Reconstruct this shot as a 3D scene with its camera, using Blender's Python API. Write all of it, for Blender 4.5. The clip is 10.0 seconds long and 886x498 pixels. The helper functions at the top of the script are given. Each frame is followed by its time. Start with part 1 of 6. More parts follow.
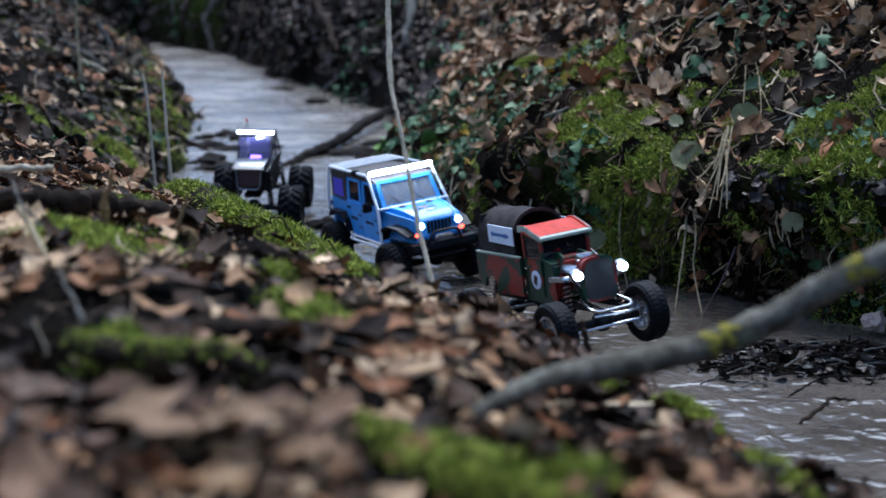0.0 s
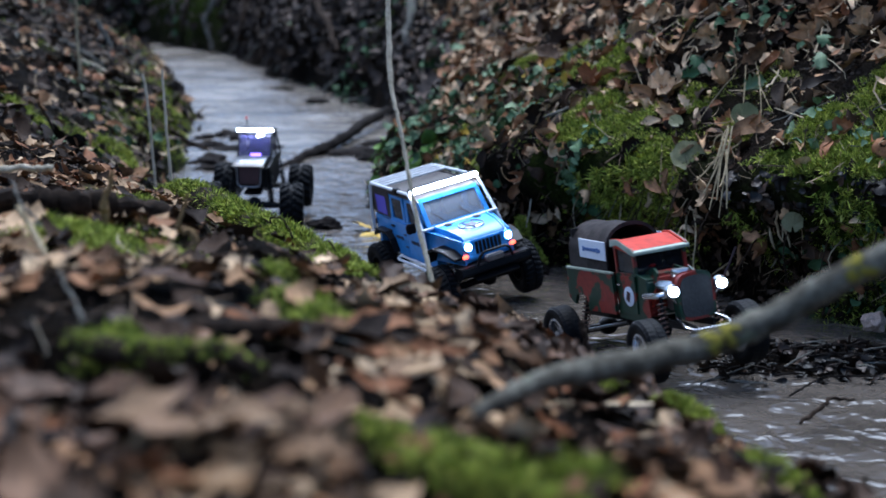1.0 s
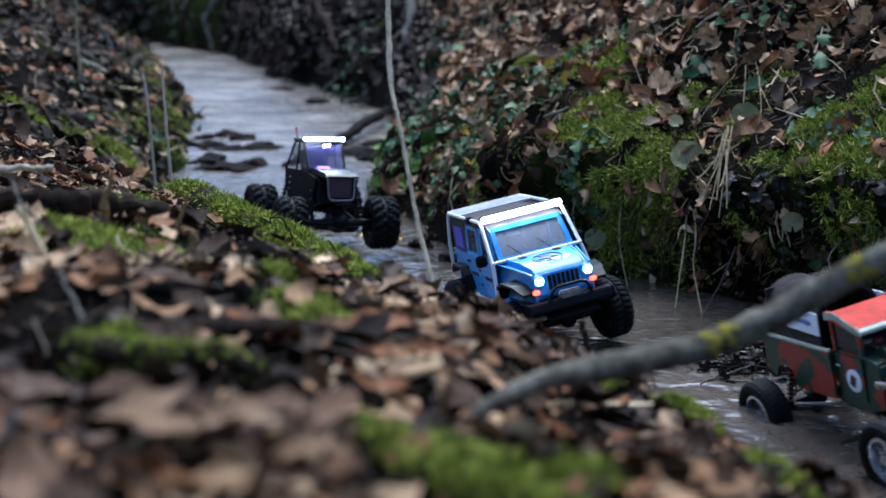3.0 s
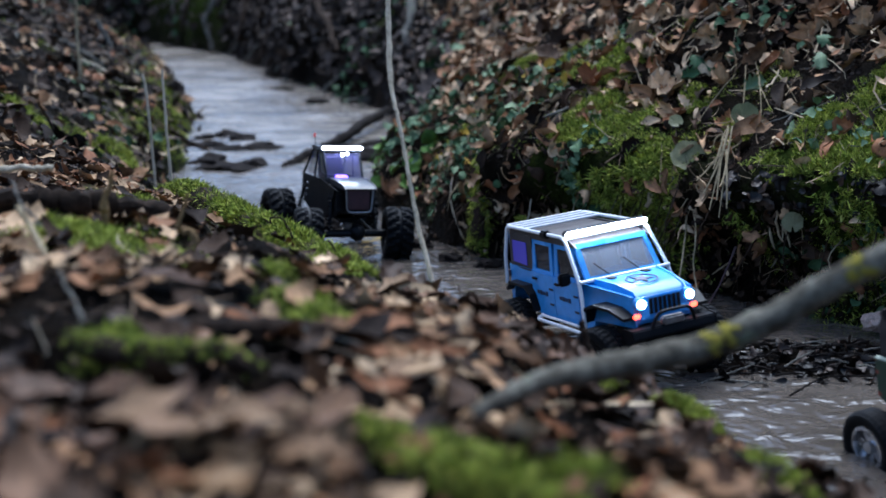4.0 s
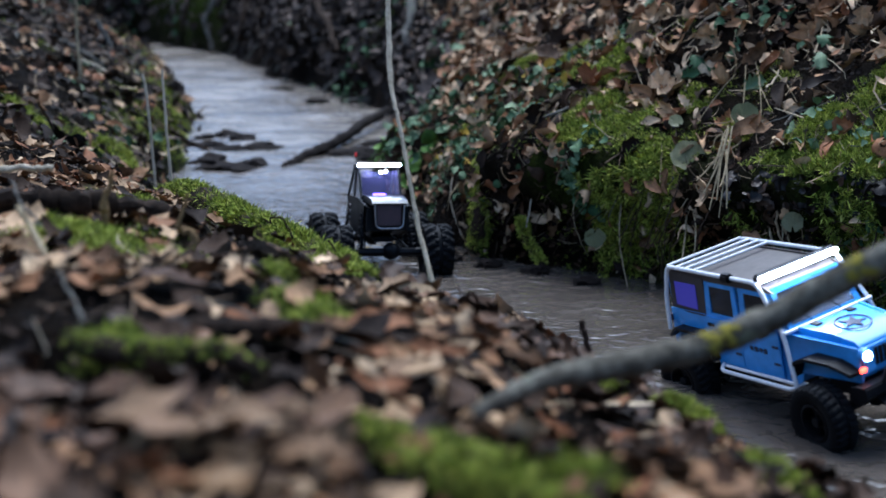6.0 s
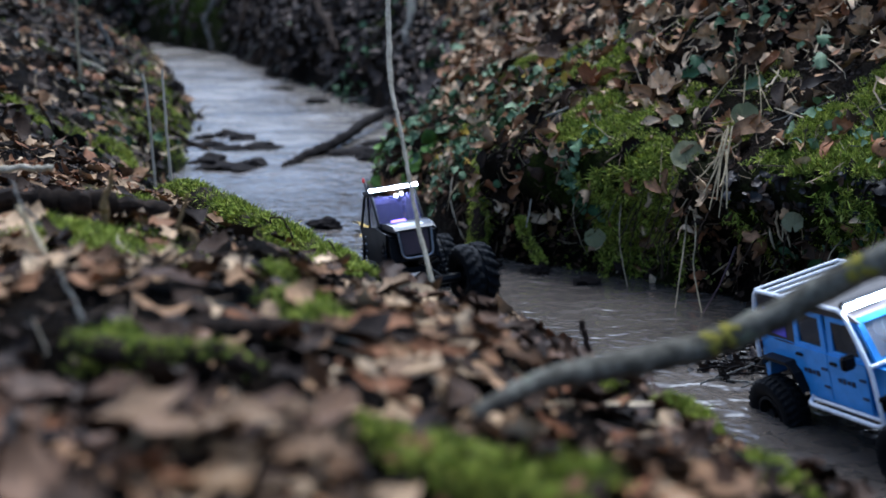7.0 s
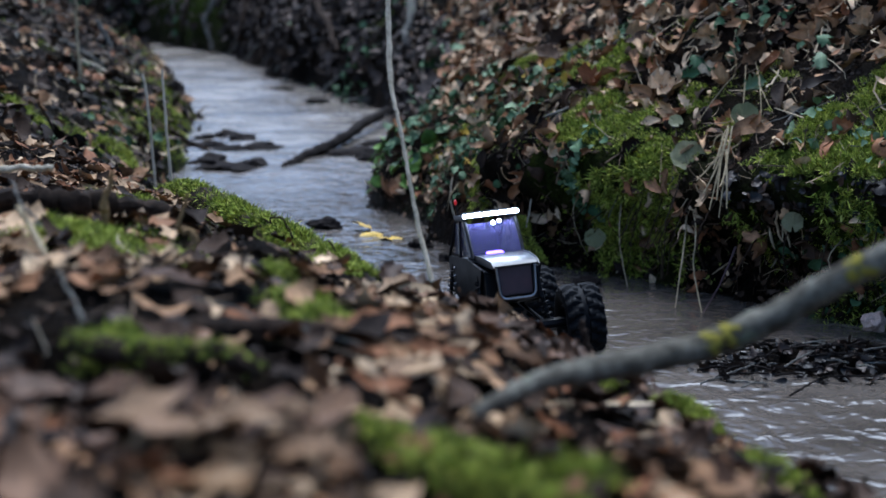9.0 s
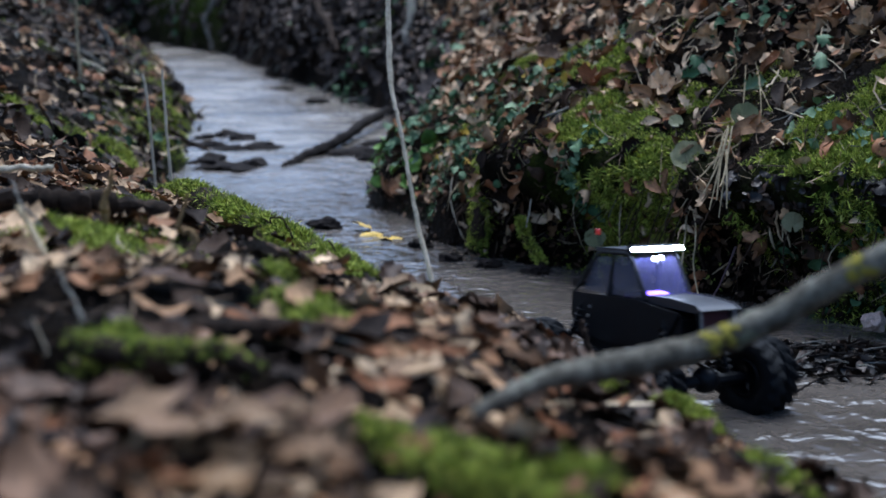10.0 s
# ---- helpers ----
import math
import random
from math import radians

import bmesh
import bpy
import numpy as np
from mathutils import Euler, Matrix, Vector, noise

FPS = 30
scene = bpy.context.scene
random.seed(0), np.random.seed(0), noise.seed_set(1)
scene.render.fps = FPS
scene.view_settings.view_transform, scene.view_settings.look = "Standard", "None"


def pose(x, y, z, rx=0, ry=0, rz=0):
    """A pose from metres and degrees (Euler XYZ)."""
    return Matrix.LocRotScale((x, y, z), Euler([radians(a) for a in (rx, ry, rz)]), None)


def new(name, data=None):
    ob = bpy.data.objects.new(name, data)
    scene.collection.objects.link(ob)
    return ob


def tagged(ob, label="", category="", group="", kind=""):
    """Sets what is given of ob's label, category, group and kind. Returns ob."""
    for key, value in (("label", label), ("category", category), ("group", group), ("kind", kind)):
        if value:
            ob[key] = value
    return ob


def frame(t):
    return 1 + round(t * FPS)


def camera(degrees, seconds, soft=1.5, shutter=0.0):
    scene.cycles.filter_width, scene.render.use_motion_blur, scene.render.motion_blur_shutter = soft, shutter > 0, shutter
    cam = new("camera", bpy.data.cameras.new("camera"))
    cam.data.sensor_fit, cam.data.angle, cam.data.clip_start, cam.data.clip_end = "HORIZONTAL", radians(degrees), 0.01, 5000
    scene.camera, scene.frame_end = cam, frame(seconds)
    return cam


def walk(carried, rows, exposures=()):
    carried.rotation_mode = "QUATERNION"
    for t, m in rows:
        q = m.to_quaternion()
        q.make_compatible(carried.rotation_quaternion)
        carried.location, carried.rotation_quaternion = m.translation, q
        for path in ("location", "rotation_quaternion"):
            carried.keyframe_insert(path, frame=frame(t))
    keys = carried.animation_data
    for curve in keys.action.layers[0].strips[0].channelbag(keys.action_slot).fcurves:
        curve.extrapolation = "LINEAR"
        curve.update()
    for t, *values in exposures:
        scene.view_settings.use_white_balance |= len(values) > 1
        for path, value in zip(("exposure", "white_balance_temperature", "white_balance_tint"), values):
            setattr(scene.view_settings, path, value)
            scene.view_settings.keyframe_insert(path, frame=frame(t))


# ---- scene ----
# ---------------------------------------------------------------- camera
cam = camera(36.2, 10.0, soft=1.6, shutter=0.35)
STAND = pose(0, 0, 0.615, 80, 0, 0)
cam.data.dof.use_dof = True
cam.data.dof.focus_distance = 2.55
cam.data.dof.aperture_fstop = 3.7
walk(cam, [(0.0, STAND), (10.0, STAND)], exposures=[(0.0, 1.17, 5200, 7), (10.0, 1.17, 5200, 7)])

# ---------------------------------------------------------------- world and light
world = bpy.data.worlds.new("world")
scene.world = world
world.use_nodes = True
wn = world.node_tree.nodes
sky = wn.new("ShaderNodeTexSky")
sky.sky_type = "NISHITA"
sky.sun_disc = False
sky.sun_elevation, sky.sun_rotation = radians(63), radians(-25)
sky.air_density, sky.dust_density, sky.ozone_density = 1.0, 3.0, 1.0
wn["Background"].inputs["Strength"].default_value = 0.11
world.node_tree.links.new(sky.outputs[0], wn["Background"].inputs["Color"])
sun_data = bpy.data.lights.new("sun", "SUN")
sun_data.energy, sun_data.angle, sun_data.color = 1.8, radians(45), (1.0, 0.97, 0.94)
sun = new("sun", sun_data)
sun.matrix_world = pose(0, 0, 6, 27, 0, 155)


# ---------------------------------------------------------------- material kit
def mat(name, rough=0.6, metal=0.0, spec=0.5):
    m = bpy.data.materials.new(name)
    m.use_nodes = True
    b = m.node_tree.nodes["Principled BSDF"]
    b.inputs["Roughness"].default_value = rough
    b.inputs["Metallic"].default_value = metal
    b.inputs["Specular IOR Level"].default_value = spec
    return m, m.node_tree.nodes, m.node_tree.links, b


def tex_noise(n, l, scale, detail=4.0, rough=0.55, coord="Object"):
    tc = n.new("ShaderNodeTexCoord")
    t = n.new("ShaderNodeTexNoise")
    t.inputs["Scale"].default_value = scale
    t.inputs["Detail"].default_value = detail
    t.inputs["Roughness"].default_value = rough
    l.new(tc.outputs[coord], t.inputs["Vector"])
    return t


def ramp(n, l, fac, stops, mode="LINEAR"):
    r = n.new("ShaderNodeValToRGB")
    r.color_ramp.interpolation = mode
    e = r.color_ramp.elements
    while len(e) < len(stops):
        e.new(0.5)
    for el, (p, c) in zip(e, stops):
        el.position, el.color = p, (*c, 1)
    l.new(fac, r.inputs["Fac"])
    return r.outputs["Color"]


def mixc(n, l, fac, a, b, mode="MIX"):
    m = n.new("ShaderNodeMix")
    m.data_type, m.blend_type = "RGBA", mode
    for sock, val in ((m.inputs["Factor"], fac), (m.inputs["A"], a), (m.inputs["B"], b)):
        if isinstance(val, (int, float)):
            sock.default_value = val
        elif isinstance(val, tuple):
            sock.default_value = (*val, 1)
        else:
            l.new(val, sock)
    return m.outputs["Result"]


def bump(n, l, b, height, strength=0.4, dist=0.01):
    bp = n.new("ShaderNodeBump")
    bp.inputs["Strength"].default_value = strength
    bp.inputs["Distance"].default_value = dist
    l.new(height, bp.inputs["Height"])
    l.new(bp.outputs["Normal"], b.inputs["Normal"])


def plain(name, col, rough=0.5, metal=0.0, scale=60.0, vary=0.25, bumps=0.1, spec=0.5):
    """A solid colour broken by fine dirt and wear."""
    m, n, l, b = mat(name, rough, metal, spec)
    t = tex_noise(n, l, scale)
    t2 = tex_noise(n, l, scale * 0.18, 3)
    lo = tuple(max(0.0, c * (1 - vary)) for c in col)
    hi = tuple(min(1.0, c * (1 + vary * 0.6)) for c in col)
    c1 = ramp(n, l, t.outputs["Fac"], [(0.3, lo), (0.7, hi)])
    mud = ramp(n, l, t2.outputs["Fac"], [(0.55, (0, 0, 0)), (0.8, (0.35, 0.35, 0.35))])
    l.new(mixc(n, l, mud, c1, tuple(0.6 * c + 0.02 for c in col)), b.inputs["Base Color"])
    r = n.new("ShaderNodeMapRange")
    r.inputs["To Min"].default_value, r.inputs["To Max"].default_value = max(0.02, rough - 0.08), min(1, rough + 0.2)
    l.new(t2.outputs["Fac"], r.inputs["Value"])
    l.new(r.outputs["Result"], b.inputs["Roughness"])
    if bumps:
        bump(n, l, b, t.outputs["Fac"], bumps, 0.002)
    return m


def glow(name, col, strength):
    m, n, l, b = mat(name, 0.3)
    b.inputs["Base Color"].default_value = (*col, 1)
    b.inputs["Emission Color"].default_value = (*col, 1)
    b.inputs["Emission Strength"].default_value = strength
    return m


def leaf_mat(name, stops, rough=0.7, per="island", spec=0.12):
    """Dead or green leaf: colour from a ramp by leaf, mottled, with a paler rib side."""
    m, n, l, b = mat(name, rough, 0, spec)
    if per == "island":
        rnd = n.new("ShaderNodeNewGeometry").outputs["Random Per Island"]
    else:
        rnd = n.new("ShaderNodeObjectInfo").outputs["Random"]
    base = ramp(n, l, rnd, stops, "LINEAR")
    t = tex_noise(n, l, 55, 5, 0.65)
    t2 = tex_noise(n, l, 260, 3)
    c = mixc(n, l, 0.75, base, ramp(n, l, t.outputs["Fac"], [(0.3, (0.38, 0.36, 0.34)), (0.65, (1.25, 1.2, 1.15))]), "MULTIPLY")
    at = n.new("ShaderNodeAttribute")
    at.attribute_name = "edge"
    c = mixc(n, l, 0.8, c, ramp(n, l, at.outputs["Fac"], [(0.0, (1.35, 1.3, 1.2)), (0.18, (1.0, 1.0, 1.0)), (0.8, (0.95, 0.93, 0.9)), (1.0, (0.7, 0.66, 0.62))]), "MULTIPLY")
    l.new(c, b.inputs["Base Color"])
    bump(n, l, b, t2.outputs["Fac"], 0.35, 0.002)
    return m


BROWN = [(0.0, (0.014, 0.008, 0.005)), (0.32, (0.05, 0.028, 0.015)), (0.46, (0.25, 0.14, 0.068)),
         (0.6, (0.17, 0.066, 0.026)), (0.78, (0.37, 0.24, 0.128)), (1.0, (0.52, 0.385, 0.24))]
TAN = [(0.0, (0.014, 0.009, 0.006)), (0.24, (0.06, 0.035, 0.02)), (0.4, (0.33, 0.195, 0.1)),
       (0.55, (0.23, 0.095, 0.042)), (0.72, (0.46, 0.315, 0.18)), (1.0, (0.62, 0.48, 0.32))]
PALE = [(0.0, (0.05, 0.026, 0.014)), (0.45, (0.15, 0.085, 0.045)), (1.0, (0.29, 0.2, 0.12))]
WETB = [(0.0, (0.004, 0.0035, 0.003)), (0.6, (0.015, 0.011, 0.008)), (1.0, (0.06, 0.036, 0.024))]
GREEN = [(0.0, (0.035, 0.075, 0.03)), (0.5, (0.085, 0.15, 0.07)), (1.0, (0.19, 0.26, 0.145))]
MOSSC = [(0.0, (0.08, 0.065, 0.02)), (0.12, (0.065, 0.09, 0.014)), (0.45, (0.24, 0.31, 0.036)), (0.8, (0.43, 0.48, 0.065)), (1.0, (0.57, 0.57, 0.13))]
M_LEAF = leaf_mat("dead_leaf", BROWN)
M_TANLEAF = leaf_mat("tan_leaf", TAN)
M_TAN_OBJ = leaf_mat("tan_leaf_single", TAN[1:], per="object")
M_PALE_OBJ = leaf_mat("pale_leaf_single", PALE, per="object")
M_SHRED = leaf_mat("plant_shred", [(0, (0.03, 0.02, 0.012)), (0.45, (0.13, 0.09, 0.055)), (0.75, (0.34, 0.26, 0.16)), (1, (0.55, 0.45, 0.3))])
M_LEAF_OBJ = leaf_mat("dead_leaf_single", BROWN, per="object")
M_WETLEAF = leaf_mat("wet_leaf", WETB, rough=0.42, spec=0.22)
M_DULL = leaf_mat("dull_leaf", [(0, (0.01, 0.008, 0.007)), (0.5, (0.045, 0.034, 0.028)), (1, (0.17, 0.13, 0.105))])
M_DARKLEAF = leaf_mat("dark_leaf", [(0, (0.006, 0.005, 0.004)), (0.6, (0.03, 0.021, 0.015)), (1, (0.1, 0.07, 0.05))])
M_CRUMB = leaf_mat("leaf_crumb", [(0, (0.008, 0.005, 0.004)), (0.55, (0.03, 0.018, 0.011)), (0.85, (0.1, 0.06, 0.035)), (1, (0.2, 0.13, 0.08))])
M_ROUND = leaf_mat("round_green_leaf", [(0, (0.11, 0.12, 0.06)), (1, (0.24, 0.23, 0.14))], rough=0.35, per="object")
M_GREEN = leaf_mat("green_leaf", GREEN, rough=0.6)
M_FRESH = leaf_mat("fresh_green_leaf", [(0, (0.05, 0.1, 0.02)), (1, (0.17, 0.3, 0.06))], rough=0.5)
M_GREEN_OBJ = leaf_mat("green_leaf_single", GREEN, rough=0.42, per="object")
M_MOSS = leaf_mat("moss_blades", MOSSC, rough=0.8, spec=0.15)
M_YELLOWS = leaf_mat("yellow_leaves", [(0, (0.4, 0.26, 0.03)), (1, (0.6, 0.45, 0.08))])
M_YELLOW = leaf_mat("yellow_leaf", [(0, (0.5, 0.33, 0.03)), (1, (0.6, 0.42, 0.08))], rough=0.4, per="object")


def ground_mat():
    m, n, l, b = mat("forest_soil", 0.95, 0, 0.03)
    t = tex_noise(n, l, 9, 8, 0.65)
    t2 = tex_noise(n, l, 90, 6, 0.7)
    soil = ramp(n, l, t.outputs["Fac"], [(0.3, (0.004, 0.003, 0.0025)), (0.5, (0.011, 0.008, 0.0055)), (0.75, (0.035, 0.024, 0.016))])
    soil = mixc(n, l, 0.8, soil, ramp(n, l, t2.outputs["Fac"], [(0.3, (0.35, 0.35, 0.35)), (0.7, (1.4, 1.35, 1.3))]), "MULTIPLY")
    at = n.new("ShaderNodeAttribute")
    at.attribute_name = "moss"
    green = ramp(n, l, t2.outputs["Fac"], [(0.3, (0.015, 0.025, 0.004)), (0.7, (0.08, 0.11, 0.014))])
    l.new(mixc(n, l, at.outputs["Fac"], soil, green), b.inputs["Base Color"])
    wet = n.new("ShaderNodeAttribute")
    wet.attribute_name = "wet"
    r = n.new("ShaderNodeMapRange")
    r.inputs["To Min"].default_value, r.inputs["To Max"].default_value = 0.9, 0.3
    l.new(wet.outputs["Fac"], r.inputs["Value"])
    l.new(r.outputs["Result"], b.inputs["Roughness"])
    bump(n, l, b, t2.outputs["Fac"], 1.0, 0.05)
    return m


def water_mat():
    """Silty water; a paler colour on the upstream riffle stands in for sky reflection."""
    m, n, l, b = mat("murky_water", 0.08, 0, 0.5)
    b.inputs["IOR"].default_value = 1.33
    t = tex_noise(n, l, 2.5, 5)
    still = ramp(n, l, t.outputs["Fac"], [(0.3, (0.05, 0.042, 0.034)), (0.7, (0.105, 0.088, 0.072))])
    at = n.new("ShaderNodeAttribute")
    at.attribute_name = "riffle"
    tc = n.new("ShaderNodeTexCoord")
    mp = n.new("ShaderNodeMapping")
    mp.inputs["Scale"].default_value = (1.4, 5.0, 1)
    l.new(tc.outputs["Object"], mp.inputs["Vector"])
    t4 = n.new("ShaderNodeTexNoise")
    t4.inputs["Scale"].default_value = 1.6
    t4.inputs["Detail"].default_value = 5
    l.new(mp.outputs["Vector"], t4.inputs["Vector"])
    # pale bands painted where the far water would mirror the sky
    sky_sheen = ramp(n, l, t4.outputs["Fac"], [(0.32, (0.05, 0.042, 0.033)), (0.5, (0.125, 0.106, 0.084)), (0.68, (0.24, 0.21, 0.172))])
    l.new(mixc(n, l, at.outputs["Fac"], still, sky_sheen), b.inputs["Base Color"])
    rr = n.new("ShaderNodeMapRange")
    rr.inputs["To Min"].default_value, rr.inputs["To Max"].default_value = 0.13, 0.24
    l.new(at.outputs["Fac"], rr.inputs["Value"])
    l.new(rr.outputs["Result"], b.inputs["Roughness"])
    mp2 = n.new("ShaderNodeMapping")
    mp2.inputs["Scale"].default_value = (16, 19, 1)
    mp2.inputs["Rotation"].default_value = (0, 0, radians(-24))
    l.new(tc.outputs["Object"], mp2.inputs["Vector"])
    t3 = n.new("ShaderNodeTexNoise")
    t3.inputs["Scale"].default_value = 1.0
    t3.inputs["Detail"].default_value = 2.0
    t3.inputs["Distortion"].default_value = 0.35
    l.new(mp2.outputs["Vector"], t3.inputs["Vector"])
    bump(n, l, b, t3.outputs["Fac"], 0.7, 0.021)
    return m


def bark_mat(name, lo, hi, lichen=0.0, scale=30):
    m, n, l, b = mat(name, 0.9, 0, 0.08)
    t = tex_noise(n, l, scale, 8, 0.7)
    t2 = tex_noise(n, l, scale * 6, 5, 0.7)
    c = ramp(n, l, t.outputs["Fac"], [(0.3, lo), (0.7, hi)])
    c = mixc(n, l, 0.7, c, ramp(n, l, t2.outputs["Fac"], [(0.3, (0.5, 0.5, 0.5)), (0.7, (1.3, 1.3, 1.3))]), "MULTIPLY")
    if lichen:
        t4 = tex_noise(n, l, 16, 5, 0.6)
        c = mixc(n, l, ramp(n, l, t4.outputs["Fac"], [(0.6, (0, 0, 0)), (0.68, (lichen,) * 3)]), c, (0.15, 0.17, 0.1))
    l.new(c, b.inputs["Base Color"])
    bump(n, l, b, t2.outputs["Fac"], 0.8, 0.004)
    return m


M_SOIL, M_WATER = ground_mat(), water_mat()
M_BARK = bark_mat("grey_bark", (0.07, 0.065, 0.055), (0.2, 0.185, 0.155), 0.7)
M_ROOT = bark_mat("dark_root", (0.01, 0.007, 0.005), (0.055, 0.036, 0.024))
M_TWIG = bark_mat("pale_twig", (0.34, 0.28, 0.19), (0.62, 0.53, 0.39))
M_STRAW = bark_mat("dry_grass", (0.2, 0.155, 0.085), (0.42, 0.34, 0.21))
M_DRYBROWN = bark_mat("dry_brown_stalk", (0.1, 0.06, 0.025), (0.3, 0.19, 0.09))
M_LICHEN = bark_mat("yellow_lichen", (0.17, 0.15, 0.025), (0.36, 0.3, 0.05), 0, 90)
M_WETWOOD = bark_mat("wet_black_wood", (0.004, 0.003, 0.003), (0.022, 0.017, 0.014))
M_STONE = bark_mat("pale_stone", (0.36, 0.25, 0.19), (0.72, 0.55, 0.45), 0, 60)


# ---------------------------------------------------------------- lie of the land (numbers only)
RIGHT_LINE = [(-3, 2.3), (0.5, 1.75), (1.6, 1.35), (2.2, 1.08), (2.54, 0.84), (2.72, 0.6), (3.03, 0.42), (3.27, 0.17), (3.4, 0.03), (3.67, -0.03),
              (4.13, -0.15), (4.32, -0.27), (4.7, -0.26), (5.3, -0.22), (6.6, -0.26), (7.6, -0.58), (8.2, -0.97), (10.3, -1.56), (11.2, -2.3), (14, -8)]
LEFT_LINE = [(-3, 1.2), (0.5, 0.62), (1.2, 0.52), (1.5, 0.43), (1.75, 0.31), (1.95, 0.2), (2.2, -0.04), (2.6, -0.36), (3.0, -0.58), (4.0, -0.86),
             (5.2, -1.0), (6.6, -1.22), (8.0, -1.6), (9.5, -1.98), (11, -2.6), (14, -10)]


def hash2(ix, iy, seed):
    v = np.sin(ix * 127.1 + iy * 311.7 + seed * 74.7) * 43758.5453
    return v - np.floor(v)


def vnoise(x, y, scale, seed=0):
    """Smooth value noise from -1 to 1."""
    x, y = np.asarray(x) * scale, np.asarray(y) * scale
    ix, iy = np.floor(x), np.floor(y)
    fx, fy = x - ix, y - iy
    fx, fy = fx * fx * (3 - 2 * fx), fy * fy * (3 - 2 * fy)
    a, b = hash2(ix, iy, seed), hash2(ix + 1, iy, seed)
    c, d = hash2(ix, iy + 1, seed), hash2(ix + 1, iy + 1, seed)
    return 2 * ((a * (1 - fx) + b * fx) * (1 - fy) + (c * (1 - fx) + d * fx) * fy) - 1


def fnoise(x, y, scale, seed=0):
    return vnoise(x, y, scale, seed) * 0.55 + vnoise(x, y, scale * 2.1, seed + 3) * 0.3 + vnoise(x, y, scale * 4.3, seed + 7) * 0.15


def step(a, b, v):
    t = np.clip((v - a) / (b - a), 0, 1)
    return t * t * (3 - 2 * t)


def bank_x(line, y):
    ys, xs = [p[0] for p in line], [p[1] for p in line]
    x = sum(np.interp(y + k * 0.05, ys, xs) for k in (-1, 0, 1)) / 3
    s = (np.interp(y + 0.15, ys, xs) - np.interp(y - 0.15, ys, xs)) / 0.3
    return x, 1 / np.sqrt(1 + s * s)


def water_level(y):
    return 0.05 * np.maximum(0, y - 4.5) - 0.045 * np.clip(2.4 - y, 0, 1.5)


# moss cushions: x, y, reach
MOSS_NEAR = [(-0.43, 1.56, 0.1), (-0.55, 1.8, 0.08), (-0.38, 1.53, 0.07), (-0.34, 1.52, 0.055), (-0.17, 1.4, 0.04), (-0.135, 1.25, 0.03), (-0.115, 1.2, 0.03), (-0.262, 1.06, 0.024),
    (-0.49, 2.13, 0.08),
    (-1.256, 4.06, 0.13), (-1.05, 4.3, 0.1), (-2.09, 10.93, 0.5), (-2.04, 10.92, 0.6)]
MOSS_EDGE = [(-0.055, 0.877, 0.017), (-0.032, 0.872, 0.017), (-0.009, 0.852, 0.017), (0.013, 0.849, 0.017), (0.034, 0.824, 0.017), (0.055, 0.808, 0.017), (0.076, 0.803, 0.017), (0.092, 0.793, 0.018), (0.262, 1.405, 0.04), (0.4, 2.16, 0.035), (0.25, 1.37, 0.024), (0.268, 1.36, 0.024), (0.262, 1.05, 0.02), (0.274, 1.025, 0.024), (0.17, 1.36, 0.02)]
MOSS_BANKS = [(0.368, 3.94, 0.07), (0.322, 3.6, 0.05), (0.242, 4.3, 0.07), (0.28, 3.82, 0.05), (0.431, 3.457, 0.075), (0.129, 4.06, 0.08), (0.36, 3.245, 0.085), (0.43, 3.17, 0.06),
    (0.332, 3.09, 0.035), (0.437, 3.01, 0.06), (0.485, 2.98, 0.06), (0.397, 3.08, 0.04), (0.761, 2.635, 0.065), (0.813, 2.6, 0.07), (0.72, 2.61, 0.035), (0.769, 2.772, 0.055), (0.837, 2.66, 0.05),
    (0.895, 2.778, 0.05), (0.658, 2.753, 0.03), (0.1, 3.46, 0.06), (-0.38, 2.38, 0.06), (-0.3, 2.2, 0.06), (-0.22, 2.05, 0.07), (-0.16, 1.9, 0.06), (-0.1, 1.8, 0.04)]


def banks(x, y):
    wob = 0.035 * vnoise(x, y, 6, 11) + 0.015 * vnoise(x, y, 17, 12)
    xr, cr = bank_x(RIGHT_LINE, y)
    xl, cl = bank_x(LEFT_LINE, y)
    return (x - xr) * cr + wob, (xl - x) * cl + wob


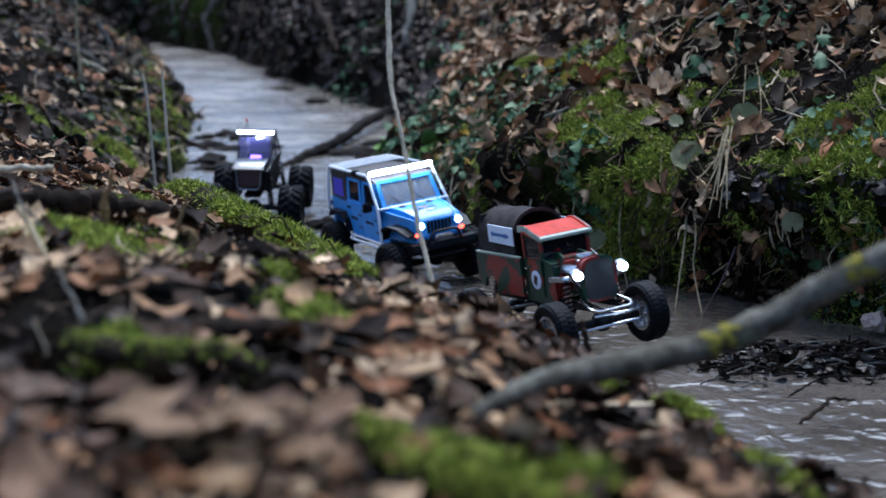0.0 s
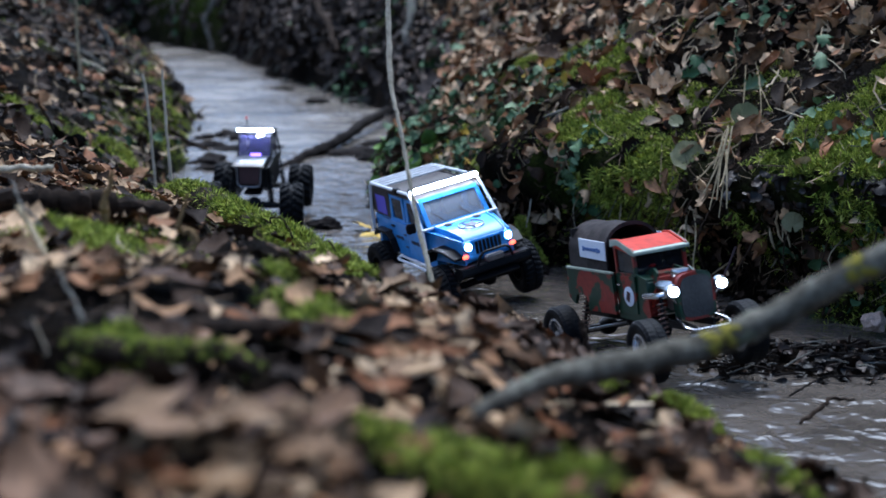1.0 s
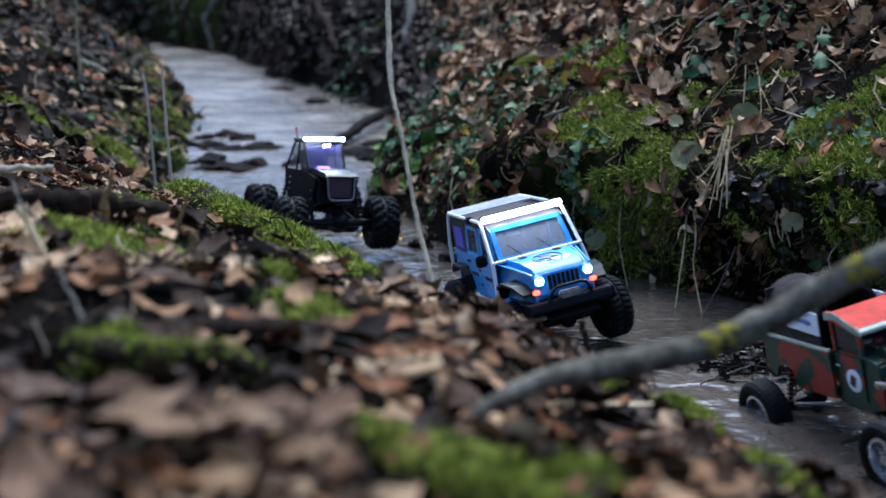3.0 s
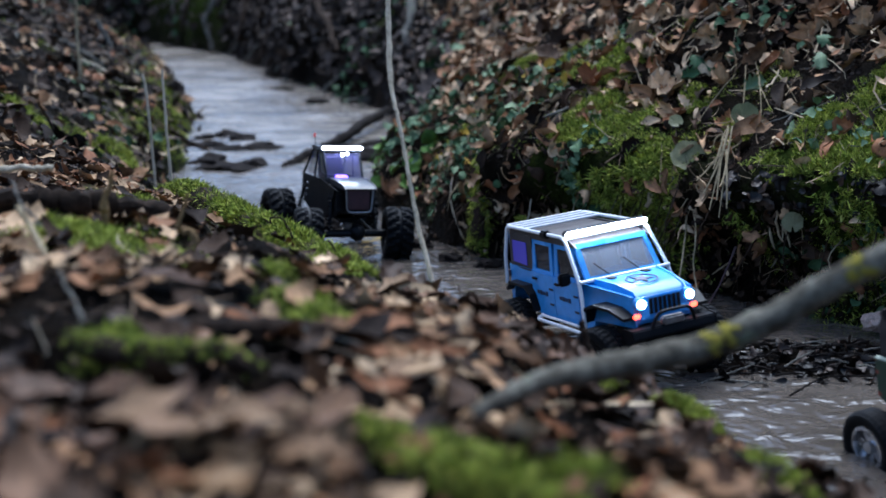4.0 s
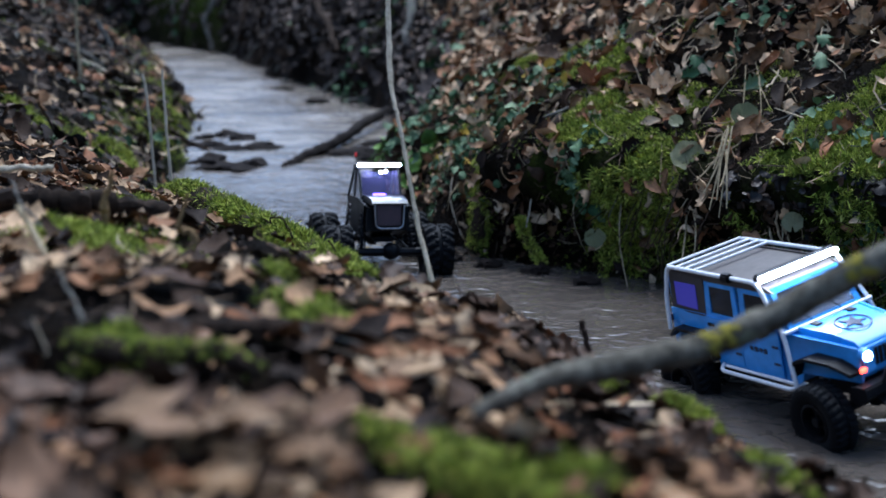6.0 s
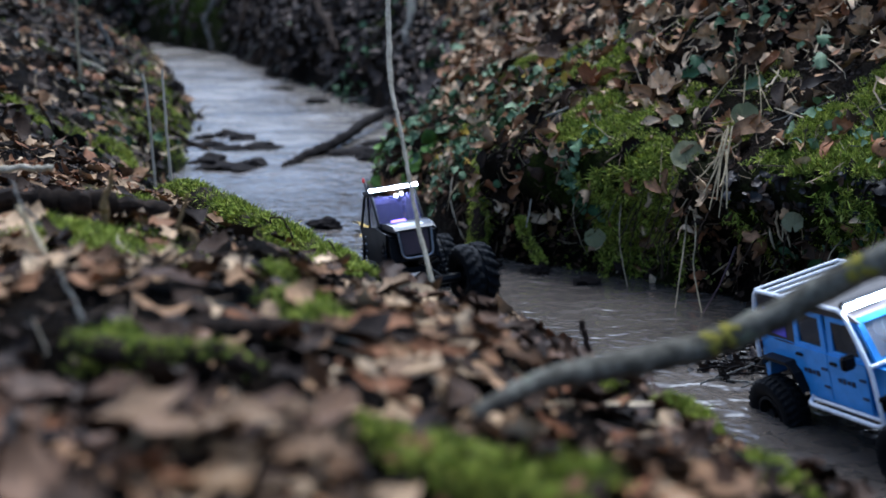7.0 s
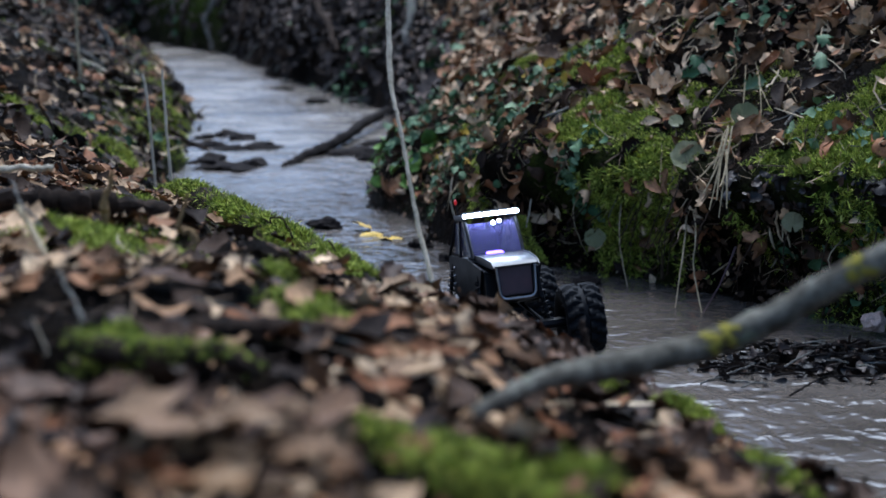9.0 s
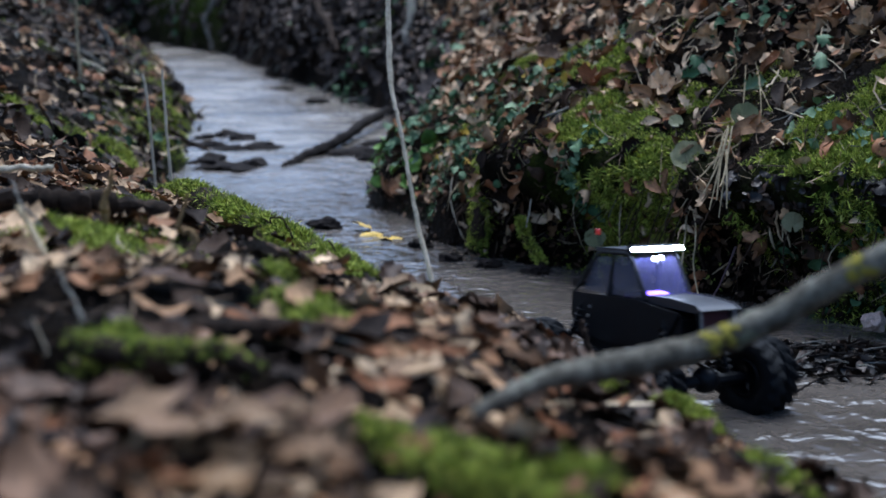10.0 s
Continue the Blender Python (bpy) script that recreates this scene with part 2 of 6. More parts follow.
def height(x, y):
    x, y = np.asarray(x, float), np.asarray(y, float)
    dr, dl = banks(x, y)
    w = water_level(y)
    lip = np.interp(y, [0, 2.5, 3.2, 3.8, 4.4, 6, 8, 12], [0.27, 0.28, 0.26, 0.17, 0.1, 0.16, 0.3, 0.4])
    right = lip * step(-0.01, 0.08, dr) + np.interp(y, [3, 5, 7], [0.8, 0.75, 0.9]) * np.clip(dr - 0.06, 0, np.interp(y, [4.5, 7, 10], [1.6, 0.75, 0.55])) + 0.04 * np.clip(dr - 1.6, 0, 9)
    crest = np.interp(y, [1.2, 1.75, 2.05, 2.35, 2.6, 3.0], [0.13, 0.13, 0.15, 0.18, 0.23, 0.22])
    near = crest * step(-0.02, 0.12, dl) + (0.37 - crest) * (1 - np.exp(-np.clip(dl - 0.1, 0, 3) / 0.3))
    far = 0.1 * step(-0.02, 0.08, dl) + 0.55 * np.clip(dl - 0.05, 0, 1.5) + 0.05 * np.clip(dl - 1.5, 0, 9)
    k = step(2.3, 4.2, y)
    left = near * (1 - k) + far * k
    rough = np.clip(np.maximum(dr, dl) * 6, 0, 1)
    left = left - 0.06 * np.exp(-((x + 0.14) ** 2 + (y - 1.98) ** 2) / 0.2 ** 2) * step(0, 0.15, dl)
    left = left - 0.09 * np.exp(-((x + 0.175) / 0.055) ** 2 - ((y - 1.0) / 0.04) ** 2) - 0.04 * np.exp(-((x + 0.26) / 0.06) ** 2 - ((y - 0.99) / 0.03) ** 2)
    left = left - 0.045 * np.exp(-((x - 0.13) / 0.12) ** 2 - ((y - 1.12) / 0.16) ** 2)
    left = left - 0.07 * np.exp(-((x + 0.345) / 0.04) ** 2 - ((y - 1.04) / 0.05) ** 2)
    left = left - 0.06 * np.exp(-((x + 0.295) / 0.03) ** 2 - ((y - 0.99) / 0.04) ** 2) - 0.05 * np.exp(-((x + 0.005) / 0.06) ** 2 - ((y - 0.775) / 0.03) ** 2)
    right = right + step(0.0, 0.05, dr) * (1 - step(0.4, 0.8, dr)) * 0.02 * fnoise(x, y, 30, 9)
    h = np.where(dr > dl, right, left)
    h = h + rough * (0.035 * fnoise(x, y, 4, 1) + 0.018 * fnoise(x, y, 14, 2))
    bed = -0.035 + 0.012 * fnoise(x, y, 7, 5)
    bar = (0.05 + 0.012 * fnoise(x, y, 25, 6)) * np.exp(-(((x - 0.68) / 0.27) ** 2 + ((y - 2.34) / 0.13) ** 2))
    inside = np.maximum(dr, dl) < 0
    z = np.where(inside, bed + bar, h - 0.035 * (1 - rough))
    return z + np.where(inside, w, 0.05 * np.maximum(0, y - 4.5))


def moss_at(x, y):
    m = np.zeros_like(np.asarray(x, float))
    for sx, sy, r in MOSS_NEAR + MOSS_EDGE + MOSS_BANKS:
        m = np.maximum(m, np.exp(-(((x - sx) ** 2 + (y - sy) ** 2) / (r * r)) ** 1.5))
    dr, dl = banks(x, y)
    lipmoss = np.exp(-((dr - 0.09) / 0.08) ** 2) * step(0.0, 0.3, fnoise(x, y, 7, 21)) * step(1.5, 2.2, y) * (1 - step(4.2, 5, y))
    edge = np.exp(-((dl - 0.12) / 0.14) ** 2) * step(4.3, 5, y) * (0.6 + 0.4 * fnoise(x, y, 3, 22))
    some = 0.7 * step(0.38, 0.55, fnoise(x, y, 3.2, 23)) * (np.maximum(dr, dl) > 0.05)
    here = np.where((dr > dl) & (y < 4.6), 0.3, np.where((dl > dr) & (y > 3), 0.3, 1.0))
    m = np.maximum(np.maximum(m, 0.3 * lipmoss), np.maximum(0.6 * edge, some * here))
    m = m * np.where(dr > dl, (0.45 + 0.7 * step(-0.2, 0.2, fnoise(x, y, 12, 25))) * step(-0.01, 0.06, dr), 1.0)
    return np.clip(m * (1.0 + 0.7 * fnoise(x, y, 16, 24)), 0, 1)


def mesh_from(name, verts, faces, material, smooth=True):
    """verts (n,3) and triangle or quad faces as numpy arrays."""
    me = bpy.data.meshes.new(name)
    k = faces.shape[1]
    me.vertices.add(len(verts))
    me.vertices.foreach_set("co", np.ascontiguousarray(verts, dtype=np.float32).ravel())
    me.loops.add(faces.size)
    me.loops.foreach_set("vertex_index", np.ascontiguousarray(faces, dtype=np.int32).ravel())
    me.polygons.add(len(faces))
    me.polygons.foreach_set("loop_start", np.arange(0, faces.size, k, dtype=np.int32))
    me.update(calc_edges=True)
    if smooth:
        me.polygons.foreach_set("use_smooth", np.ones(len(faces), dtype=bool))
    me.materials.append(material)
    me.validate()
    return me


def attr(me, name, values):
    a = me.attributes.new(name, "FLOAT", "POINT")
    a.data.foreach_set("value", np.ascontiguousarray(values, dtype=np.float32))


def sheet(xs, ys, fn):
    gx, gy = np.meshgrid(xs, ys)
    v = fn(gx.ravel(), gy.ravel())
    n, m = len(xs), len(ys)
    i = (np.arange(m - 1)[:, None] * n + np.arange(n - 1)[None, :]).ravel()
    return v, np.stack([i, i + 1, i + n + 1, i + n], 1)


def ground_points(x, y):
    z = height(x, y)
    dr, dl = banks(x, y)
    ms = moss_at(x, y)
    z = z + ms * (0.014 + 0.02 * np.abs(fnoise(x, y, 22, 31))) * (np.maximum(dr, dl) > 0)
    over = np.exp(-((dr - 0.09) / 0.09) ** 2) * step(0.08, 0.24, z - water_level(y)) * (1 - step(3.2, 3.8, y))
    low = step(-0.01, 0.015, dr) * (1 - step(0.1, 0.2, z)) * (1 - step(3.1, 3.5, y)) * (dr < 0.3)
    x = x - (0.09 * over - 0.1 * low) * (0.7 + 0.5 * fnoise(x, y, 9, 33)) + 0.03 * over * fnoise(x, y, 34, 34)
    return np.stack([x, y - 0.05 * over + 0.05 * low, z], 1)


GX = np.concatenate([np.arange(-40, -10, 5), np.arange(-10, -2.6, 0.4), np.arange(-2.6, -1.0, 0.06), np.arange(-1.0, 1.4, 0.02), np.arange(1.4, 3, 0.08), np.arange(3, 10, 0.5), np.arange(10, 41, 5)])
GY = np.concatenate([np.arange(-30, -4, 4), np.arange(-4, 0.3, 0.2), np.arange(0.3, 4.6, 0.02), np.arange(4.6, 12, 0.06), np.arange(12, 18, 0.4), np.arange(18, 50, 4)])
G_V, G_F = sheet(GX, GY, ground_points)
gxx, gyy = [a.ravel() for a in np.meshgrid(GX, GY)]
ground_me = mesh_from("ground", G_V, G_F, M_SOIL)
attr(ground_me, "moss", moss_at(gxx, gyy))
attr(ground_me, "wet", 1 - step(0.0, 0.09, G_V[:, 2] - water_level(gyy)))
ground = tagged(new("ground", ground_me), "dark humus stream banks with moss and leaf litter", "ground", kind="structure")

# water: a sheet that climbs upstream in small steps
WX = np.concatenate([np.arange(-5, -1.2, 0.06), np.arange(-1.2, 1.6, 0.018), np.arange(1.6, 2.6, 0.1)])
WY = np.concatenate([np.arange(-3, 1.2, 0.12), np.arange(1.2, 4.6, 0.018), np.arange(4.6, 13, 0.05)])


def water_points(x, y):
    u, v = x * 0.9 + y * 0.4, y * 0.9 - x * 0.4
    z = water_level(y) + 0.0032 * fnoise(u * 0.7, v, 12, 41) + 0.002 * fnoise(u * 0.7, v, 30, 42)
    z = z + 0.02 * vnoise(x * 0.5, y, 2.2, 43) * step(4.4, 5.5, y) + 0.022 * fnoise(x * 0.4, y, 7, 44) * step(4.4, 5.5, y)
    return np.stack([x, y, z], 1)


W_V, W_F = sheet(WX, WY, water_points)
water_me = mesh_from("water", W_V, W_F, M_WATER)
# riffle also weights the painted sky paleness
attr(water_me, "riffle", step(4.0, 6.0, W_V[:, 1]))
water = tagged(new("water", water_me), "murky brown shallow stream water with small ripples", "water", kind="structure")

# ---------------------------------------------------------------- scatter kit
rng = np.random.default_rng(7)
T_F = np.concatenate([G_F[:, [0, 1, 2]], G_F[:, [0, 2, 3]]])
T_A, T_B, T_C = G_V[T_F[:, 0]], G_V[T_F[:, 1]], G_V[T_F[:, 2]]
T_N = np.cross(T_B - T_A, T_C - T_A)
T_AREA = np.linalg.norm(T_N, axis=1) / 2
T_N = T_N / np.maximum(2 * T_AREA, 1e-12)[:, None]
T_MID = (T_A + T_B + T_C) / 3
T_DR, T_DL = banks(T_MID[:, 0], T_MID[:, 1])
T_MOSS = moss_at(T_MID[:, 0], T_MID[:, 1])
T_UP = T_MID[:, 2] - water_level(T_MID[:, 1])
IN_WEDGE = (np.abs(T_MID[:, 0]) < 0.36 * T_MID[:, 1] + 0.12) & (T_MID[:, 1] > 0.3) & (T_MID[:, 1] < 12.5)


def pick(weight, n):
    """n points on the ground with their normals, by weight per area."""
    w = T_AREA * weight
    i = rng.choice(len(w), n, p=w / w.sum())
    r1, r2 = rng.random((2, n))
    s = np.sqrt(r1)
    p = T_A[i] * (1 - s)[:, None] + T_B[i] * (s * (1 - r2))[:, None] + T_C[i] * (s * r2)[:, None]
    return p, T_N[i]


def frames_for(normals, tilt, spin=None):
    """Rotation matrices: z near the normal by a random tilt, random spin."""
    n = len(normals)
    z = normals + rng.normal(0, 1, (n, 3)) * tilt
    z /= np.linalg.norm(z, axis=1)[:, None]
    a = rng.normal(0, 1, (n, 3))
    x = a - (a * z).sum(1)[:, None] * z
    x /= np.linalg.norm(x, axis=1)[:, None]
    y = np.cross(z, x)
    return np.stack([x, y, z], 2)


def strewn(name, shapes, pts, rots, sizes, material):
    """One mesh of many small pieces; shapes: list of (verts, triangles)."""
    vs, fs, es, base = [], [], [], 0
    which = rng.integers(0, len(shapes), len(pts))
    for k, (v, f, *edge) in enumerate(shapes):
        sel = np.nonzero(which == k)[0]
        if not len(sel):
            continue
        w = np.einsum("nij,vj->nvi", rots[sel], v) * sizes[sel][:, None, None] + pts[sel][:, None, :]
        vs.append(w.reshape(-1, 3))
        fs.append((f[None] + (np.arange(len(sel)) * len(v))[:, None, None] + base).reshape(-1, 3))
        es.append(np.tile(edge[0] if edge else np.full(len(v), 0.5), len(sel)))
        base += len(sel) * len(v)
    me = mesh_from(name, np.concatenate(vs), np.concatenate(fs), material)
    attr(me, "edge", np.concatenate(es))
    return me


def leaf_shape(kind, seed, curl=0.3, fold=0.25, rows=(-1, -0.5, 0, 0.5, 1), wild=1.0):
    """A leaf of unit length centred on the origin: rows of points along it, rolled, waved and bent. Also how far each point is from the rib."""
    r = np.random.default_rng(seed)
    st, m = 10, len(rows)
    v, f, e = [], [], []
    bend, twist, roll, ph = r.normal(0, curl), wild * r.normal(0, 0.5), fold + wild * r.normal(0, 0.35), r.uniform(0, 6)
    for i in range(st):
        t = i / (st - 1)
        if kind == "oak":
            wd = 0.27 * np.sin(np.pi * min(1, t * 0.92 + 0.05)) ** 0.7 * (1 + 0.3 * np.cos(i * 2.6 + seed)) * (0.7 + 0.5 * t)
        elif kind == "round":
            wd = 0.5 * np.sqrt(max(0.0, 1 - (2 * t - 1) ** 2)) * 1.05 + 0.004
        elif kind == "maple":
            wd = 0.36 * np.sin(np.pi * t ** 0.8) ** 0.5 * (1 + 0.3 * np.cos(i * 3.14 + seed)) + 0.01
        else:
            wd = 0.27 * np.sin(np.pi * (0.02 + 0.96 * t)) ** 0.85
        zc = bend * (t - 0.5) ** 2 * 2.4 + 0.04 * np.sin(5 * t + ph)
        for s in rows:
            yy = s * wd * (1 + 0.06 * r.normal())
            zz = zc + s * s * wd * roll * 1.3 + 0.05 * s * np.sin(9 * t + ph) + yy * twist * (t - 0.4)
            v.append((t - 0.5 + (0.015 * r.normal() if 0 < i < st - 1 else 0), yy * (1 - 0.25 * abs(roll) * s * s), zz))
            e.append(abs(s))
    for i in range(st - 1):
        for s in range(m - 1):
            a = i * m + s
            f += [(a, a + m, a + m + 1), (a, a + m + 1, a + 1)]
    return np.array(v), np.array(f), np.array(e)


DEAD = [leaf_shape(k, s, 0.45, 0.3) for s, k in enumerate(["oak", "beech", "beech", "maple", "oak", "beech", "beech", "beech", "oak", "beech", "oak", "beech", "beech", "oak"])]
LAID = [leaf_shape(k, 160 + s, 0.22, 0.1, wild=0.45) for s, k in enumerate(["oak", "beech", "beech", "maple", "oak", "beech", "oak", "beech", "beech", "oak"])]
DEAD_LOW = [leaf_shape(k, 130 + s, 0.35, 0.25, (-1, 0, 1)) for s, k in enumerate(["oak", "beech", "beech", "oak", "maple", "beech"])]
FLAT = [leaf_shape(k, 30 + s, 0.15, 0.15, (-1, 0, 1)) for s, k in enumerate(["oak", "beech", "beech", "maple"])]
IVY = [leaf_shape(k, 50 + s, 0.12, 0.15, (-1, 0, 1)) for s, k in enumerate(["round", "maple", "beech", "round"])]


def tuft_shape(seed, blades=5, lean=0.7, thin=1.0):
    """A tuft of short moss shoots, one unit high."""
    r = np.random.default_rng(seed)
    v, f = [], []
    for b in range(blades):
        a = r.uniform(0, 6.28)
        d = np.array([np.cos(a), np.sin(a), 0])
        s = np.array([-d[1], d[0], 0])
        ln, le = r.uniform(0.6, 1.2), r.uniform(0.2, lean)
        o = d * r.uniform(0, 0.35)
        p = [o - s * 0.1 * thin, o + s * 0.1 * thin, o + d * le * 0.45 * ln + np.array([0, 0, 0.6 * ln]) + s * 0.13 * thin, o + d * le * 0.45 * ln + np.array([0, 0, 0.6 * ln]) - s * 0.13 * thin,
             o + d * le * ln + np.array([0, 0, 0.85 * ln])]
        k = len(v)
        v += p
        f += [(k, k + 1, k + 2), (k, k + 2, k + 3), (k + 3, k + 2, k + 4)]
    return np.array(v), np.array(f)


TUFTS = [tuft_shape(80 + s) for s in range(6)]
FINE = [tuft_shape(180 + s, 6, 1.1, 0.55) for s in range(8)]


def stuff(name, me, label, category):
    return tagged(new(name, me), label, category, kind="stuff")


def litter(name, weight, n, size, lift, tilt, shapes, material, label, category="leaf litter"):
    p, nm = pick(weight, n)
    sz = rng.uniform(size[0], size[1], n) * rng.choice([0.7, 1, 1, 1.25], n)
    p = p + nm * (rng.uniform(lift[0], lift[1], n))[:, None]
    return stuff(name, strewn(name, shapes, p, frames_for(nm, tilt), sz, material), label, category)


near = IN_WEDGE & (T_DL > 0.0) & (T_MID[:, 1] < 3.2)
right = IN_WEDGE & (T_DR > 0.0)
leftfar = IN_WEDGE & (T_DL > 0.0) & (T_MID[:, 1] >= 3.0)
bare = 1 - 0.93 * T_MOSS
hollow = 1 - 0.95 * (np.exp(-((T_MID[:, 0] + 0.19) / 0.07) ** 2 - ((T_MID[:, 1] - 1.02) / 0.05) ** 2) + np.exp(-((T_MID[:, 0] + 0.345) / 0.05) ** 2 - ((T_MID[:, 1] - 1.04) / 0.06) ** 2)
              + np.exp(-((T_MID[:, 0] + 0.295) / 0.035) ** 2 - ((T_MID[:, 1] - 0.99) / 0.045) ** 2) + np.exp(-((T_MID[:, 0] - 0.01) / 0.085) ** 2 - ((T_MID[:, 1] - 0.81) / 0.05) ** 2)).clip(0, 1)
damp = np.maximum((1 - step(0.24, 0.5, T_DL)) * (T_MID[:, 1] < 1.7) * (T_MID[:, 1] > 0.6), step(0.17, 0.23, -T_MID[:, 0]) * (1 - step(1.05, 1.15, T_MID[:, 1])))
clump = 0.35 + step(-0.3, 0.4, fnoise(T_MID[:, 0], T_MID[:, 1], 4, 61))
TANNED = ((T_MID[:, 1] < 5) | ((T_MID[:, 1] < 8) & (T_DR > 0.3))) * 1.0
upper = step(0.17, 0.34, T_UP) + 0.05 * (T_UP > 0.06)
litter("leaf_litter", near * bare * clump ** 2 * hollow * (1 - 0.92 * damp), 2200, (0.032, 0.06), (0.001, 0.012), 0.14, LAID, M_LEAF, "brown curled dead leaves strewn over the mossy bank")
litter("leaf_litter", right * (1 - 0.85 * T_MOSS) * clump * upper * TANNED, 5600, (0.036, 0.078), (0.002, 0.035), 0.5, DEAD, M_TANLEAF, "brown and tan dead leaves covering the steep bank")
litter("leaf_litter", (right & (T_MID[:, 1] > 4.0) & (T_MID[:, 1] < 7) & (T_UP > 0.28)) * clump, 1500, (0.045, 0.085), (0.01, 0.05), 0.5, DEAD_LOW, M_TANLEAF, "tan dead leaves lying on the bank round the bend")
litter("leaf_litter", (right & (T_MID[:, 1] < 4.4) & (T_UP > 0.12) & (T_UP < 0.42)) * (1 - 0.9 * T_MOSS) * clump, 450, (0.03, 0.07), (0.004, 0.03), 0.6, DEAD, M_TANLEAF, "loose brown leaves lodged on the upper face of the bank")
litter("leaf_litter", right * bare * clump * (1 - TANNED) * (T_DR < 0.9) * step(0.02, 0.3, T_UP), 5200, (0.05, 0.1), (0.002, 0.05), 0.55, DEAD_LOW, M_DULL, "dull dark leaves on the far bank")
litter("leaf_litter", leftfar * bare * clump, 1200, (0.045, 0.085), (0.002, 0.035), 0.5, DEAD_LOW, M_LEAF, "brown dead leaves on the upstream slope")
litter("leaf_litter", leftfar * bare, 2200, (0.04, 0.08), (0.002, 0.03), 0.5, DEAD_LOW, M_DARKLEAF, "dark decayed leaves on the upstream slope")
litter("leaf_crumbs", near * bare, 5000, (0.008, 0.02), (0.0, 0.006), 0.4, DEAD_LOW, M_CRUMB, "dark crumbs of broken leaves and bark", "leaf crumbs")
litter("leaf_crumbs", (right & (T_MID[:, 1] < 5)) * (1 - 0.6 * T_MOSS), 9000, (0.008, 0.022), (0.0, 0.01), 0.5, DEAD_LOW, M_CRUMB, "dark crumbs of leaves and soil on the bank", "leaf crumbs")
litter("wet_leaf_litter", (right & (T_UP < 0.22) & (T_MID[:, 1] < 5)) * 1.0, 130, (0.014, 0.034), (0.0, 0.015), 0.5, FLAT, M_DARKLEAF, "dark wet leaves on the undercut bank")
litter("leaf_debris", (IN_WEDGE & (T_UP > -0.02) & (T_DR < 0.0) & (T_DL < 0) & (T_MID[:, 1] < 3)) * 1.0, 900, (0.012, 0.04), (0.0, 0.014), 0.6, DEAD_LOW, M_WETLEAF, "dark wet leaves and bark on the mud bar", "leaf debris")

clustered = step(0.1, 0.45, fnoise(T_MID[:, 0], T_MID[:, 1], 3.7, 71))
litter("ground_ivy", (right & (T_MID[:, 1] < 5)) * clustered * step(0.1, 0.25, T_UP) * (1 - 0.75 * step(0.66, 0.76, T_MID[:, 0])), 1300, (0.012, 0.027), (0.012, 0.04), 0.5, IVY, M_GREEN, "small blue-green ground ivy leaves on the bank", "ground ivy")
litter("ground_ivy", (right & (T_MID[:, 1] > 3.4) & (T_MID[:, 1] < 4.6) & (T_MID[:, 0] < 0.35) & (T_UP < 0.42)) * step(0.1, 0.2, T_UP), 480, (0.02, 0.036), (0.015, 0.045), 0.5, IVY, M_GREEN, "blue-green ivy leaves on the corner of the bank", "ground ivy")
litter("ground_ivy", (right & (T_MID[:, 1] >= 5)) * (T_DR < 0.6) * clustered, 500, (0.03, 0.055), (0.01, 0.06), 0.5, IVY, M_GREEN, "ivy leaves hanging on the far bank", "ground ivy")
litter("ground_ivy", leftfar * clustered, 420, (0.02, 0.04), (0.01, 0.03), 0.4, IVY, M_GREEN, "green ivy leaves among dead leaves", "ground ivy")

litter("ground_ivy", (right & (T_MID[:, 1] > 4.0) & (T_MID[:, 1] < 5.0) & (T_DR < 0.14)) * step(0.0, 0.05, T_UP) * (0.1 + clustered), 80, (0.024, 0.044), (0.01, 0.05), 0.6, IVY, M_FRESH, "fresh green leaves low on the corner of the bank", "ground ivy")
litter("yellow_leaves", (right & (T_MID[:, 1] > 3.3) & (T_MID[:, 1] < 4.6) & (T_MID[:, 0] < 0.4)) * step(0.1, 0.2, T_UP), 26, (0.025, 0.04), (0.02, 0.04), 0.4, IVY, M_YELLOWS, "yellow leaves among ivy on the bank corner", "leaves")
litter("moss", near * T_MOSS ** 1.5, 22000, (0.004, 0.01), (-0.002, 0.002), 0.3, FINE, M_MOSS, "bright green moss cushions on the near bank", "moss")
litter("moss", (right & (T_MID[:, 1] < 4.8)) * T_MOSS ** 1.5 * (0.02 + step(0.17, 0.28, T_UP)) * (0.25 + step(-0.1, 0.2, fnoise(T_MID[:, 0], T_MID[:, 1], 10, 91))), 56000, (0.004, 0.012), (-0.002, 0.008), 0.5, FINE, M_MOSS, "green moss hanging over the lip of the bank", "moss")
litter("moss", leftfar * T_MOSS ** 1.5, 9000, (0.009, 0.019), (-0.002, 0.003), 0.35, FINE, M_MOSS, "moss on the edge of the upstream bank", "moss")


def shred_shape(seed, width):
    """A thin, bent, folded strip of grass, bark or leaf stalk, one unit long."""
    r = np.random.default_rng(seed)
    b1, b2 = r.normal(0, 0.12), r.normal(0, 0.1)
    v, f = [], []
    for i in range(6):
        t = i / 5
        w = width * (0.4 + 0.6 * np.sin(np.pi * (0.1 + 0.8 * t)))
        c = np.array([t - 0.5, b1 * np.sin(3.1 * t) + 0.02 * r.normal(), b2 * np.sin(3.1 * t + 0.4)])
        v += [c + (0, -w, 0), c + (0, 0, w * 0.7), c + (0, w, 0)]
    for i in range(5):
        for s in (0, 1):
            a = i * 3 + s
            f += [(a, a + 3, a + 4), (a, a + 4, a + 1)]
    return np.array(v), np.array(f)


